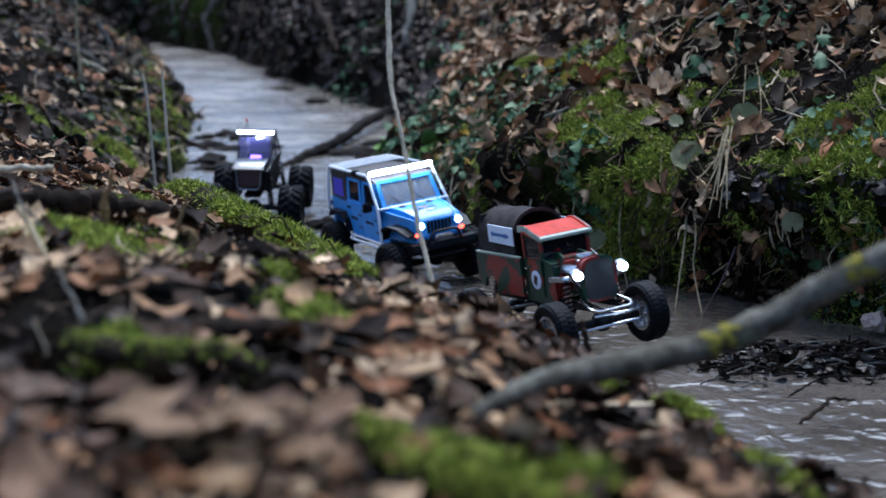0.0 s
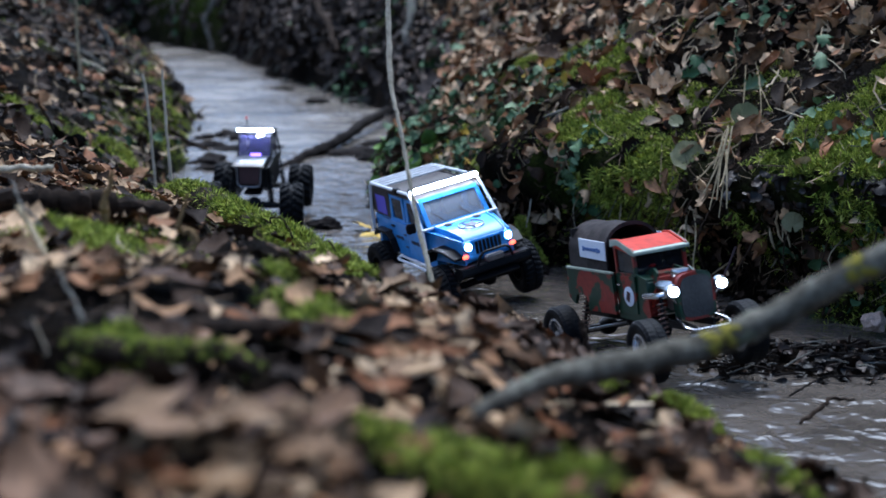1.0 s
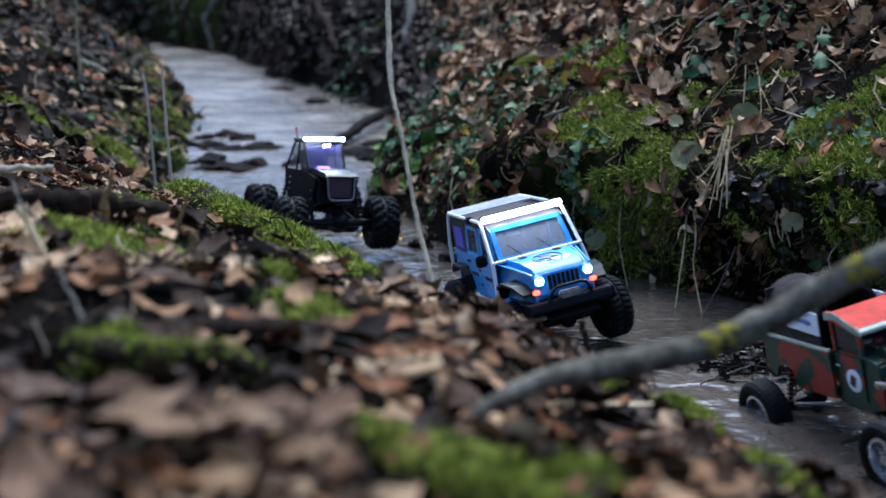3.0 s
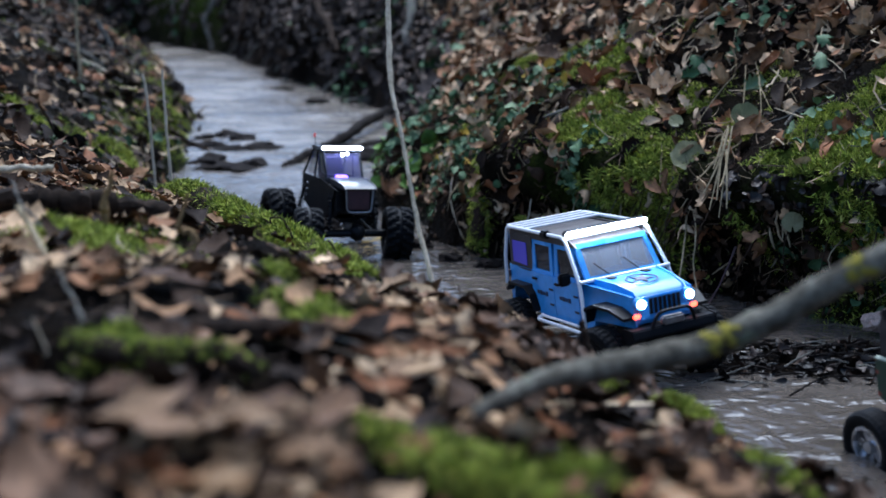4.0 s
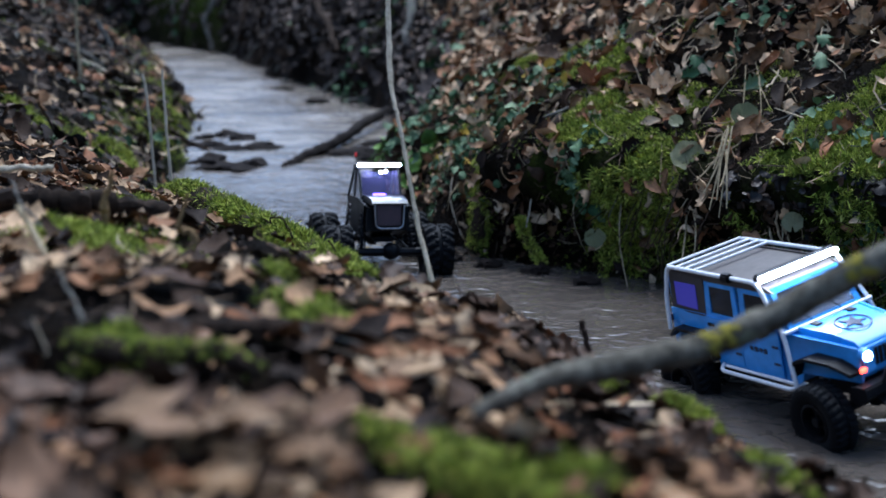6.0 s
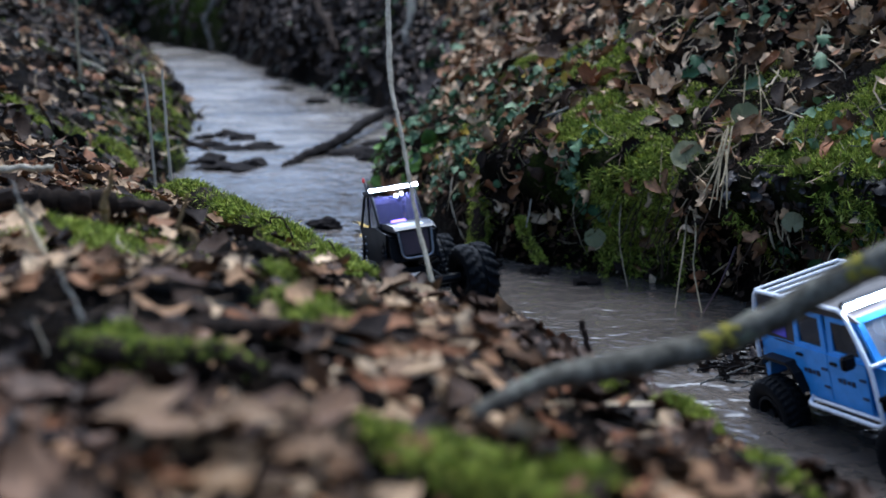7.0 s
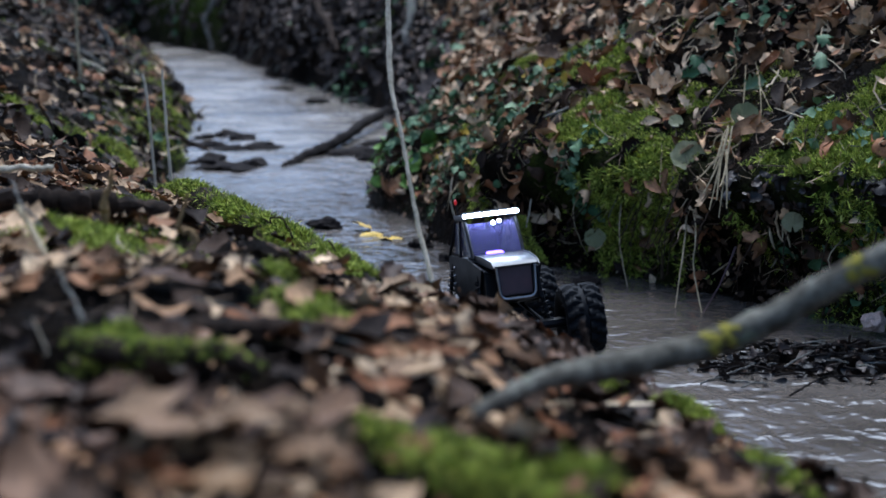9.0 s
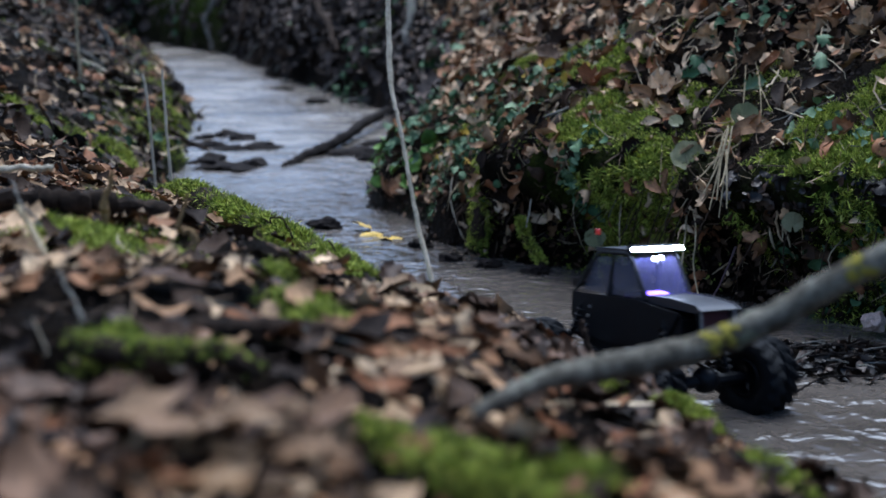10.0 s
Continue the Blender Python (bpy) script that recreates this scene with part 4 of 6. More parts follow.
        # white cage
        part("cage_tube", tube(bent([(-0.2, s * 0.088, 0.14), (-0.2, s * 0.086, 0.19), (-0.19, s * 0.081, 0.251), (0.035, s * 0.083, 0.253), (0.088, s * 0.09, 0.178), (0.111, s * 0.1, 0.104)]), 0.0036), M_WHITE, j, "white roll-cage tube")
        part("rock_slider", tube(bent([(-0.08, s * 0.08, 0.096), (-0.066, s * 0.099, 0.094), (0.1, s * 0.1, 0.096), (0.112, s * 0.08, 0.102)]), 0.0034), M_WHITE, j, "white side slider bar")
        part("rock_slider", tube([(-0.06, s * 0.092, 0.101), (0.1, s * 0.092, 0.103)], 0.0026), M_WHITE, j)
        part("shock", coil((0.13, s * 0.06, 0.075), (0.125, s * 0.055, 0.14), 0.007, 0.0014, 7), M_STEEL, j, "coil spring")
        part("shock", coil((-0.15, s * 0.06, 0.075), (-0.145, s * 0.055, 0.14), 0.007, 0.0014, 7), M_STEEL, j, "coil spring")
    for x in (-0.188, -0.165, -0.142, -0.119):
        part("roof_bar", tube([(x, -0.081, 0.252), (x, 0.081, 0.252)], 0.0026), M_WHITE, j, "white roof-rack bar")
    part("cage_tube", tube([(0.035, -0.083, 0.252), (0.035, 0.083, 0.252)], 0.0034), M_WHITE, j)
    part("cage_tube", tube([(0.091, -0.091, 0.182), (0.091, 0.091, 0.182)], 0.003), M_WHITE, j)
    part("roof", slab([(-0.196, 0.237), (-0.19, 0.243), (0.03, 0.245), (0.048, 0.238)], -0.075, 0.075), M_ROOF, j, "dark brown roof", 0.003)
    part("roof_clamp", box((0.022, 0.014, 0.014), (-0.035, -0.083, 0.252)), M_BLACK, j, "black clamp on the roof rail", 0.003)
    part("tailgate", box((0.005, 0.15, 0.135), (-0.199, 0, 0.17)), M_BLUE, j, "", 0.002)
    # windscreen
    ws = bmesh.new()
    o = [(0.09, -0.076, 0.178), (0.048, -0.073, 0.241), (0.048, 0.073, 0.241), (0.09, 0.076, 0.178)]
    i4 = [(0.085, -0.066, 0.187), (0.054, -0.064, 0.233), (0.054, 0.064, 0.233), (0.085, 0.066, 0.187)]
    v = o + i4 + [(x - 0.005, y, z - 0.003) for x, y, z in o + i4]
    fill(ws, v, [(k, (k + 1) % 4, 4 + (k + 1) % 4, 4 + k) for k in range(4)] + [(8 + k, 12 + k, 12 + (k + 1) % 4, 8 + (k + 1) % 4) for k in range(4)]
         + [(k, 8 + k, 8 + (k + 1) % 4, (k + 1) % 4) for k in range(4)] + [(4 + k, 4 + (k + 1) % 4, 12 + (k + 1) % 4, 12 + k) for k in range(4)])
    screen = part("windscreen_frame", ws, M_BLUE, j, "light blue windscreen frame")
    gl = fill(bmesh.new(), [(x - 0.002, y, z) for x, y, z in i4] + [(x - 0.003, y, z) for x, y, z in i4], [(0, 1, 2, 3), (7, 6, 5, 4), (0, 4, 5, 1), (1, 5, 6, 2), (2, 6, 7, 3), (3, 7, 4, 0)])
    part("pane", gl, M_LEXAN, screen, "greyish reflecting windscreen pane")
    part("wiper", tube([(0.0885, -0.03, 0.186), (0.074, -0.052, 0.208)], 0.0009), M_BLACK, screen)
    part("wiper", tube([(0.0885, 0.03, 0.186), (0.074, 0.008, 0.208)], 0.0009), M_BLACK, screen)
    # light bar
    lb = part("light_bar", box((0.014, 0.166, 0.013), (0.034, 0, 0.2585)), M_BLACK, j, "black housing of the roof light bar", 0.003)
    part("lens", box((0.006, 0.164, 0.009), (0.043, 0, 0.2585)), M_LEDBAR, lb, "dazzling white light strip", 0.002)
    # cabin
    part("interior", box((0.2, 0.136, 0.06), (-0.05, 0, 0.13)), M_BLACK, j)
    for s in (-1, 1):
        part("seat", slab([(-0.03, 0.15), (-0.042, 0.215), (-0.03, 0.218), (-0.01, 0.165), (0.012, 0.162), (0.012, 0.15)], s * 0.018, s * 0.055), M_BLACK, j, "", 0.003)
    doll = ball((0.012, -0.042, 0.204), (0.013, 0.012, 0.015))
    ball((0.006, -0.042, 0.174), (0.016, 0.021, 0.024), doll)
    part("driver_doll", doll, M_DOLL, j, "pale plastic doll at the wheel")
    # bumper, winch, chassis
    bump_part = part("front_bumper", slab([(0.205, 0.1), (0.21, 0.118), (0.232, 0.118), (0.236, 0.104), (0.22, 0.092)], -0.085, 0.085, squeeze=lambda x, z: 1 - 1.5 * max(0, x - 0.215)), M_BLACK, j, "black steel bumper", 0.002)
    part("bull_bar", tube(bent([(0.23, -0.042, 0.115), (0.236, -0.032, 0.143), (0.236, 0.032, 0.143), (0.23, 0.042, 0.115)]), 0.003), M_BLACK, bump_part)
    part("winch", box((0.014, 0.042, 0.014), (0.228, 0, 0.125)), M_STEEL, bump_part, "grey winch drum", 0.003)
    part("skid_plate", box((0.02, 0.1, 0.004), (0.226, 0, 0.09), turn=(0, 30, 0)), M_BLACK, bump_part)
    part("rear_bumper", box((0.014, 0.15, 0.016), (-0.208, 0, 0.108)), M_BLACK, j, "", 0.002)
    part("chassis", box((0.38, 0.06, 0.025), (0, 0, 0.085)), M_BLACK, j, "", 0.002)
    for x in (0.155, -0.155):
        ax = part("axle", tube([(x, -0.08, 0.06), (x, 0.08, 0.06)], 0.008), M_BLACK, j, "black axle")
        part("diff_housing", ball((x, 0.012, 0.06), (0.02, 0.018, 0.018)), M_BLACK, ax)
    part("tail_light", box((0.004, 0.008, 0.012), (-0.202, -0.078, 0.158)), M_DARKRED, j, "dark red tail lamp")
    wh = add_wheels(j, [(x, s * 0.098, 0.06) for x in (0.156, -0.156) for s in (1, -1)], 0.058, 0.042, 0.03, 30, 0.0028, 14, M_RUBBER, M_BLACK, 6, "black spoked rim")
    return j, wh


def make_lorry():
    j = tagged(new("toy_lorry"), "green and red toy vintage lorry with dark canvas cover", "toy truck", "toy trucks in the stream")
    cab = part("cab", slab([(0.0, 0.095), (0.0, 0.168), (0.072, 0.168), (0.095, 0.16), (0.098, 0.1), (0.07, 0.092)], -0.052, 0.052, squeeze=lambda x, z: 1 - 1.6 * max(0, x - 0.07)), M_CAMO, j, "dark green cab with red patches", 0.004)
    for s in (-1, 1):
        door = part("door", slab([(0.006, 0.102), (0.006, 0.166), (0.066, 0.166), (0.066, 0.102)], s * 0.0525, s * 0.0545), M_CAMO, j, "green and red door", 0.001)
        part("emblem", disc(0.0175, 0.0015, (0.044, s * 0.0555, 0.132), "y", 24), M_SIGN, door, "round pale badge")
        part("emblem_mark", box((0.011, 0.0012, 0.017), (0.043, s * 0.0567, 0.132), turn=(0, 20, 0)), M_DARKRED, door)
        part("handle", box((0.01, 0.004, 0.003), (0.014, s * 0.056, 0.152)), M_CHROME, door)
        for x in (0.003, 0.066):
            part("pillar", slab([(x - 0.003, 0.166), (x - 0.003, 0.222 if x < 0.01 else 0.206), (x + 0.003, 0.222 if x < 0.01 else 0.206), (x + 0.003, 0.166)], s * 0.046, s * 0.052), M_CAMO, j)
        part("pane", slab([(0.006, 0.168), (0.006, 0.22), (0.063, 0.208), (0.063, 0.168)], s * 0.0485, s * 0.0495), M_PANE, j, "dark side window")
        part("bed_side", slab([(-0.18, 0.12), (-0.178, 0.172), (-0.002, 0.168), (-0.002, 0.1), (-0.1, 0.1), (-0.108, 0.125), (-0.13, 0.134), (-0.152, 0.125), (-0.16, 0.108)], s * 0.056, s * 0.062), M_CAMO, j, "green and rust-red bed side", 0.002)
        part("rail", box((0.178, 0.008, 0.004), (-0.09, s * 0.06, 0.1735), turn=(0, 1.3, 0)), M_PALEGREEN, j, "pale worn top rail", 0.001)
        sign = part("sign", box((0.1, 0.002, 0.034), (-0.066, s * 0.0605, 0.212), turn=(0, 3, 0)), M_SIGN, j, "white sign with unreadable blue writing")
        for k in range(9):
            part("lettering", box((0.005, 0.001, 0.009 if k in (0, 7) else 0.006), (-0.098 + k * 0.0078, s * 0.0622, 0.2135 - 0.0004 * k)), M_BLUEINK, sign)
        # chassis rail, links, springs
        part("chassis_rail", box((0.36, 0.006, 0.012), (0.0, s * 0.026, 0.085)), M_BLACK, j, "black frame rail", 0.001)
        part("suspension_link", tube([(0.15, s * 0.045, 0.055), (0.02, s * 0.03, 0.078)], 0.003), M_STEEL, j, "steel link")
        part("suspension_link", tube([(-0.15, s * 0.045, 0.055), (-0.02, s * 0.03, 0.078)], 0.003), M_STEEL, j, "steel link")
        for x, dx in ((0.15, -0.012), (-0.15, 0.02)):
            sh = part("shock", coil((x, s * 0.054, 0.062), (x + dx, s * 0.046, 0.125), 0.0075, 0.0015, 8), M_COPPER, j, "copper coil spring")
            part("damper", tube([(x, s * 0.054, 0.06), (x + dx, s * 0.046, 0.135)], 0.0035), M_BLACK, sh)
        lamp = part("headlight", disc(0.013, 0.014, (0.176, s * 0.046, 0.147)), M_CHROME, j, "chrome headlight pod, lit")
        part("lens", disc(0.0082, 0.008, (0.1835, s * 0.046, 0.147)), M_HEAD, lamp, "glowing white lens")
        part("lamp_stalk", tube([(0.172, s * 0.046, 0.137), (0.168, s * 0.03, 0.12)], 0.002), M_CHROME, lamp)
        part("cylinder_head", box((0.056, 0.018, 0.016), (0.128, s * 0.026, 0.15), turn=(s * 35, 0, 0)), M_CHROME, j, "chrome valve cover", 0.003)
        part("exhaust_header", tube(bent([(0.15, s * 0.03, 0.14), (0.145, s * 0.05, 0.138), (0.1, s * 0.056, 0.136)]), 0.0055), M_CHROME, j, "white chrome exhaust header")
    part("tailboard", box((0.004, 0.11, 0.05), (-0.178, 0, 0.148)), M_CAMO, j)
    part("bed_floor", box((0.17, 0.112, 0.005), (-0.09, 0, 0.13)), M_ROOT, j)
    # cab roof: red, with a pale sloping visor in front
    part("roof", slab([(-0.004, 0.222), (-0.002, 0.228), (0.02, 0.229), (0.07, 0.2115), (0.068, 0.2065)], -0.053, 0.053), M_RED, j, "faded red cab roof", 0.003)
    for s in (-1, 1):
        part("roof_trim", slab([(-0.005, 0.219), (-0.003, 0.2295), (0.02, 0.2305), (0.071, 0.213), (0.07, 0.205), (0.02, 0.222)], s * 0.0505, s * 0.0555), M_PALEGREEN, j, "worn pale green roof edge", 0.001)
    part("visor", slab([(0.068, 0.206), (0.0685, 0.2125), (0.078, 0.209), (0.078, 0.2035)], -0.0545, 0.0545), M_PALEGREEN, j, "pale green sun visor", 0.001)
    part("pane", slab([(0.064, 0.168), (0.062, 0.208), (0.0635, 0.208), (0.0655, 0.168)], -0.046, 0.046), M_PANE, j, "dark windscreen")
    part("cowl", slab([(0.07, 0.12), (0.07, 0.168), (0.078, 0.174), (0.1, 0.168), (0.1, 0.12)], -0.042, 0.042, squeeze=lambda x, z: 1 - 0.5 * max(0, (z - 0.15) / 0.03)), M_CAMO, j, "rounded green cowl with red stripe", 0.005)
    part("firewall_glow", ball((0.04, 0.0, 0.178), (0.004, 0.006, 0.003)), M_REDLED, j, "small red cabin lamp")
    part("interior", box((0.05, 0.09, 0.04), (0.028, 0, 0.15)), M_BLACK, j)
    # canvas cover, a rounded tunnel open to the front
    arc = [(0.056 * math.cos(math.pi * k / 14), 0.2 + 0.056 * math.sin(math.pi * k / 14) ** 0.75) for k in range(15)]
    outer = [(y, z) for y, z in [(0.057, 0.14)] + arc + [(-0.057, 0.14)]]
    xs = [-0.172 + 0.0148 * k for k in range(11)]
    cv, cf = [], []
    for k, x in enumerate(xs):
        sag = 1.0 - 0.03 * abs(math.sin(k * math.pi / 2.5))
        for t in (1.0, 0.94):
            cv += [(x, y * t * sag, 0.14 + (z - 0.14) * (t * sag)) for y, z in outer]
    m = len(outer)
    for k in range(len(xs) - 1):
        for i in range(m - 1):
            a = k * 2 * m + i
            cf += [(a, a + 1, a + 2 * m + 1, a + 2 * m), (a + m, a + 3 * m, a + 3 * m + 1, a + m + 1)]
    for k in (0, len(xs) - 1):
        for i in range(m - 1):
            a = k * 2 * m + i
            cf.append((a, a + m, a + m + 1, a + 1))
    cover = part("canvas_cover", fill(bmesh.new(), cv, cf), M_TARP, j, "dark grey-brown canvas tunnel cover")
    part("cover_back", slab([(-0.168, 0.14), (-0.168, 0.246), (-0.164, 0.246), (-0.164, 0.14)], -0.05, 0.05), M_TARP, cover)
    # engine and radiator
    part("engine", box((0.062, 0.032, 0.04), (0.13, 0, 0.125)), M_STEEL, j, "grey engine block", 0.004)
    part("air_filter", disc(0.017, 0.012, (0.132, 0, 0.17), "z", 18), M_CHROME, j, "chrome air filter")
    part("carburettor", disc(0.011, 0.02, (0.132, 0, 0.158), "z", 12), M_CHROME, j)
    shell = [(0.03 * abs(math.cos(a)) ** 0.6 * (1 if math.cos(a) > 0 else -1), 0.126 + (0.042 if math.sin(a) > 0 else 0.028) * abs(math.sin(a)) ** 0.4 * (1 if math.sin(a) > 0 else -1)) for a in (2 * math.pi * k / 24 for k in range(24))]
    rad = fill(bmesh.new(), [(0.158, y * 1.12, 0.128 + (z - 0.128) * 1.1) for y, z in shell] + [(0.176, y * 1.12, 0.128 + (z - 0.128) * 1.1) for y, z in shell], [tuple(range(24)), tuple(range(47, 23, -1))] + [(i, (i + 1) % 24, 24 + (i + 1) % 24, 24 + i) for i in range(24)])
    shell_part = part("radiator_shell", rad, M_CAMO, j, "green and red radiator shell", 0.002)
    core = fill(bmesh.new(), [(0.174, y, z) for y, z in shell] + [(0.1775, y, z) for y, z in shell], [tuple(range(24)), tuple(range(47, 23, -1))] + [(i, (i + 1) % 24, 24 + (i + 1) % 24, 24 + i) for i in range(24)])
    part("core", core, M_BOARD, shell_part, "dark grey radiator core")
    part("front_bumper", tube(bent([(0.155, -0.03, 0.1), (0.2, -0.042, 0.088), (0.214, -0.034, 0.083), (0.214, 0.034, 0.083), (0.2, 0.042, 0.088), (0.155, 0.03, 0.1)]), 0.0027), M_CHROME, j, "chrome tube bumper")
    part("steering_rod", tube([(0.188, -0.07, 0.05), (0.188, 0.07, 0.05)], 0.0026), M_CHROME, j, "chrome steering rod")
    part("track_rod", tube([(0.176, -0.02, 0.068), (0.176, 0.072, 0.064)], 0.0024), M_CHROME, j)
    for x in (0.162, -0.162):
        ax = part("axle", tube([(x, -0.075, 0.054), (x, 0.075, 0.054)], 0.008), M_BLACK, j, "black axle")
        part("diff_housing", ball((x, 0.0, 0.054), (0.02, 0.02, 0.018)), M_BLACK, ax)
    part("gearbox", box((0.09, 0.035, 0.03), (0.0, 0, 0.078)), M_BLACK, j, "", 0.004)
    wh = add_wheels(j, [(x, s * 0.094, 0.054) for x in (0.162, -0.162) for s in (1, -1)], 0.054, 0.036, 0.0325, 36, 0.0007, 8, M_RUBBER, M_CHROME, 8, "polished chrome rim")
    return j, wh


def make_crawler():
    j = tagged(new("toy_crawler"), "black toy rock crawler with violet cabin light and lit roof bar", "toy truck", "toy trucks in the stream")
    part("tub", slab([(-0.126, 0.11), (-0.13, 0.172), (0.02, 0.178), (0.13, 0.172), (0.135, 0.12), (0.04, 0.098), (-0.08, 0.098)], -0.05, 0.05), M_BLACK, j, "black body tub", 0.004)
    for s in (-1, 1):
        part("side_panel", slab([(-0.132, 0.14), (-0.132, 0.178), (0.03, 0.186), (0.13, 0.178), (0.1, 0.12), (-0.02, 0.108), (-0.1, 0.112)], s * 0.051, s * 0.055), M_BLACK, j, "black side panel", 0.001)
        for k in range(3):
            part("bolt", disc(0.003, 0.003, (-0.09 + k * 0.004, s * 0.0565, 0.128 + 0.016 * k), "y", 8), M_STEEL, j)
        part("cage_tube", tube(bent([(-0.13, s * 0.054, 0.176), (-0.1, s * 0.05, 0.215), (-0.078, s * 0.046, 0.252), (0.006, s * 0.048, 0.258), (0.05, s * 0.048, 0.188)]), 0.0032), M_BLACK, j, "black cage tube")
        part("cage_tube", tube([(-0.04, s * 0.052, 0.18), (-0.035, s * 0.047, 0.255)], 0.0028), M_BLACK, j)
        part("side_pane", slab([(-0.112, 0.184), (-0.078, 0.244), (-0.042, 0.248), (-0.046, 0.186)], s * 0.0465, s * 0.0475), M_SMOKED, j, "smoky side pane")
        part("side_pane", slab([(-0.036, 0.186), (-0.03, 0.25), (0.004, 0.252), (0.038, 0.19)], s * 0.0465, s * 0.0475), M_SMOKED, j, "smoky side pane")
        part("bonnet_strut", tube([(0.15, s * 0.034, 0.186), (0.165, s * 0.03, 0.128)], 0.003), M_BLACK, j)
        part("suspension_link", tube([(0.13, s * 0.055, 0.07), (0.02, s * 0.035, 0.098)], 0.0035), M_BLACK, j)
        part("suspension_link", tube([(-0.14, s * 0.055, 0.07), (-0.02, s * 0.035, 0.098)], 0.0035), M_BLACK, j)
        for x, dx in ((0.128, -0.03), (-0.14, 0.035)):
            sh = part("shock", coil((x, s * 0.062, 0.075), (x + dx, s * 0.052, 0.155), 0.008, 0.0016, 8), M_BLACK, j, "black coil spring")
            part("damper", tube([(x, s * 0.062, 0.072), (x + dx, s * 0.052, 0.165)], 0.004), M_BLACK, sh)
        part("rock_light", ball((0.13, s * 0.1, 0.038), (0.004, 0.005, 0.003)), M_REDLED, j, "small red lamp by the wheel")
    part("hood", slab([(0.03, 0.186), (0.034, 0.1935), (0.1, 0.196), (0.155, 0.1925), (0.167, 0.186), (0.16, 0.184)], -0.046, 0.046, squeeze=lambda x, z: 1 - 0.9 * max(0, x - 0.06)), M_GREY, j, "satin grey bonnet panel", 0.002)
    grille = part("front_panel", box((0.006, 0.062, 0.05), (0.153, 0, 0.158), turn=(0, -8, 0)), M_DARKRED, j, "dark red front panel", 0.002)
    part("frame", tube(bent([(0.162, -0.035, 0.184), (0.166, -0.032, 0.128), (0.166, 0.032, 0.128), (0.162, 0.035, 0.184)]), 0.0022), M_STEEL, grille, "thin steel tube frame")
    part("windscreen", fill(bmesh.new(), [(0.046, -0.045, 0.193), (0.012, -0.044, 0.25), (0.012, 0.044, 0.25), (0.046, 0.045, 0.193), (0.0445, -0.045, 0.193), (0.0105, -0.044, 0.25), (0.0105, 0.044, 0.25), (0.0445, 0.045, 0.193)],
         [(0, 1, 2, 3), (7, 6, 5, 4), (0, 4, 5, 1), (1, 5, 6, 2), (2, 6, 7, 3), (3, 7, 4, 0)]), M_VIOLEX, j, "windscreen lit violet from inside and tinted to match")
    part("roof", slab([(-0.082, 0.254), (-0.08, 0.259), (0.006, 0.2635), (0.01, 0.259)], -0.049, 0.049), M_GREY, j, "grey roof panel", 0.001)
    lb = part("light_bar", box((0.012, 0.11, 0.012), (0.009, 0, 0.2655)), M_BLACK, j, "black roof light bar", 0.002)
    for k in range(14):
        part("led", disc(0.0037, 0.005, (0.0165, -0.0494 + k * 0.0076, 0.2655), "x", 12), M_LEDBAR, lb, "dazzling white diode")
    part("dash_lamp", ball((0.004, 0.006, 0.247), (0.003, 0.004, 0.004)), M_LED, j, "small white cabin lamp")
    part("dash_lamp", ball((0.004, 0.018, 0.249), (0.003, 0.0035, 0.0035)), M_LED, j, "small white cabin lamp")
    part("violet_lamp", box((0.022, 0.03, 0.006), (0.022, 0.0, 0.193)), M_PURPLE, j, "violet cabin strip", 0.002)
    part("dashboard", box((0.02, 0.084, 0.014), (0.025, 0, 0.182)), M_BLACK, j, "", 0.002)
    part("seat", slab([(-0.07, 0.178), (-0.085, 0.225), (-0.072, 0.228), (-0.055, 0.19), (-0.03, 0.188), (-0.03, 0.178)], -0.03, 0.03), M_BLACK, j, "", 0.003)
    an = part("aerial", tube([(-0.08, -0.04, 0.258), (-0.086, -0.042, 0.284)], 0.0012), M_BLACK, j, "thin aerial with red tip")
    part("tip", ball((-0.086, -0.042, 0.284), (0.003, 0.003, 0.006)), M_REDLED, an)
    part("skid_plate", box((0.2, 0.05, 0.012), (0, 0, 0.094)), M_BLACK, j, "", 0.003)
    for x in (0.13, -0.145):
        ax = part("axle", tube([(x, -0.09, 0.068), (x, 0.09, 0.068)], 0.01), M_BLACK, j, "black axle")
        part("diff_housing", ball((x, 0.01, 0.07), (0.024, 0.022, 0.022)), M_BLACK, ax)
    wh = add_wheels(j, [(0.132, s * 0.118, 0.068) for s in (1, -1)] + [(-0.145, s * 0.114, 0.068) for s in (1, -1)], 0.066, 0.066, 0.032, 17, 0.006, 32, M_RUBBER, M_BLACK, 5, "black rim")
    return j, wh


jeep, jeep_wheels = make_jeep()
lorry, lorry_wheels = make_lorry()
crawler, crawler_wheels = make_crawler()

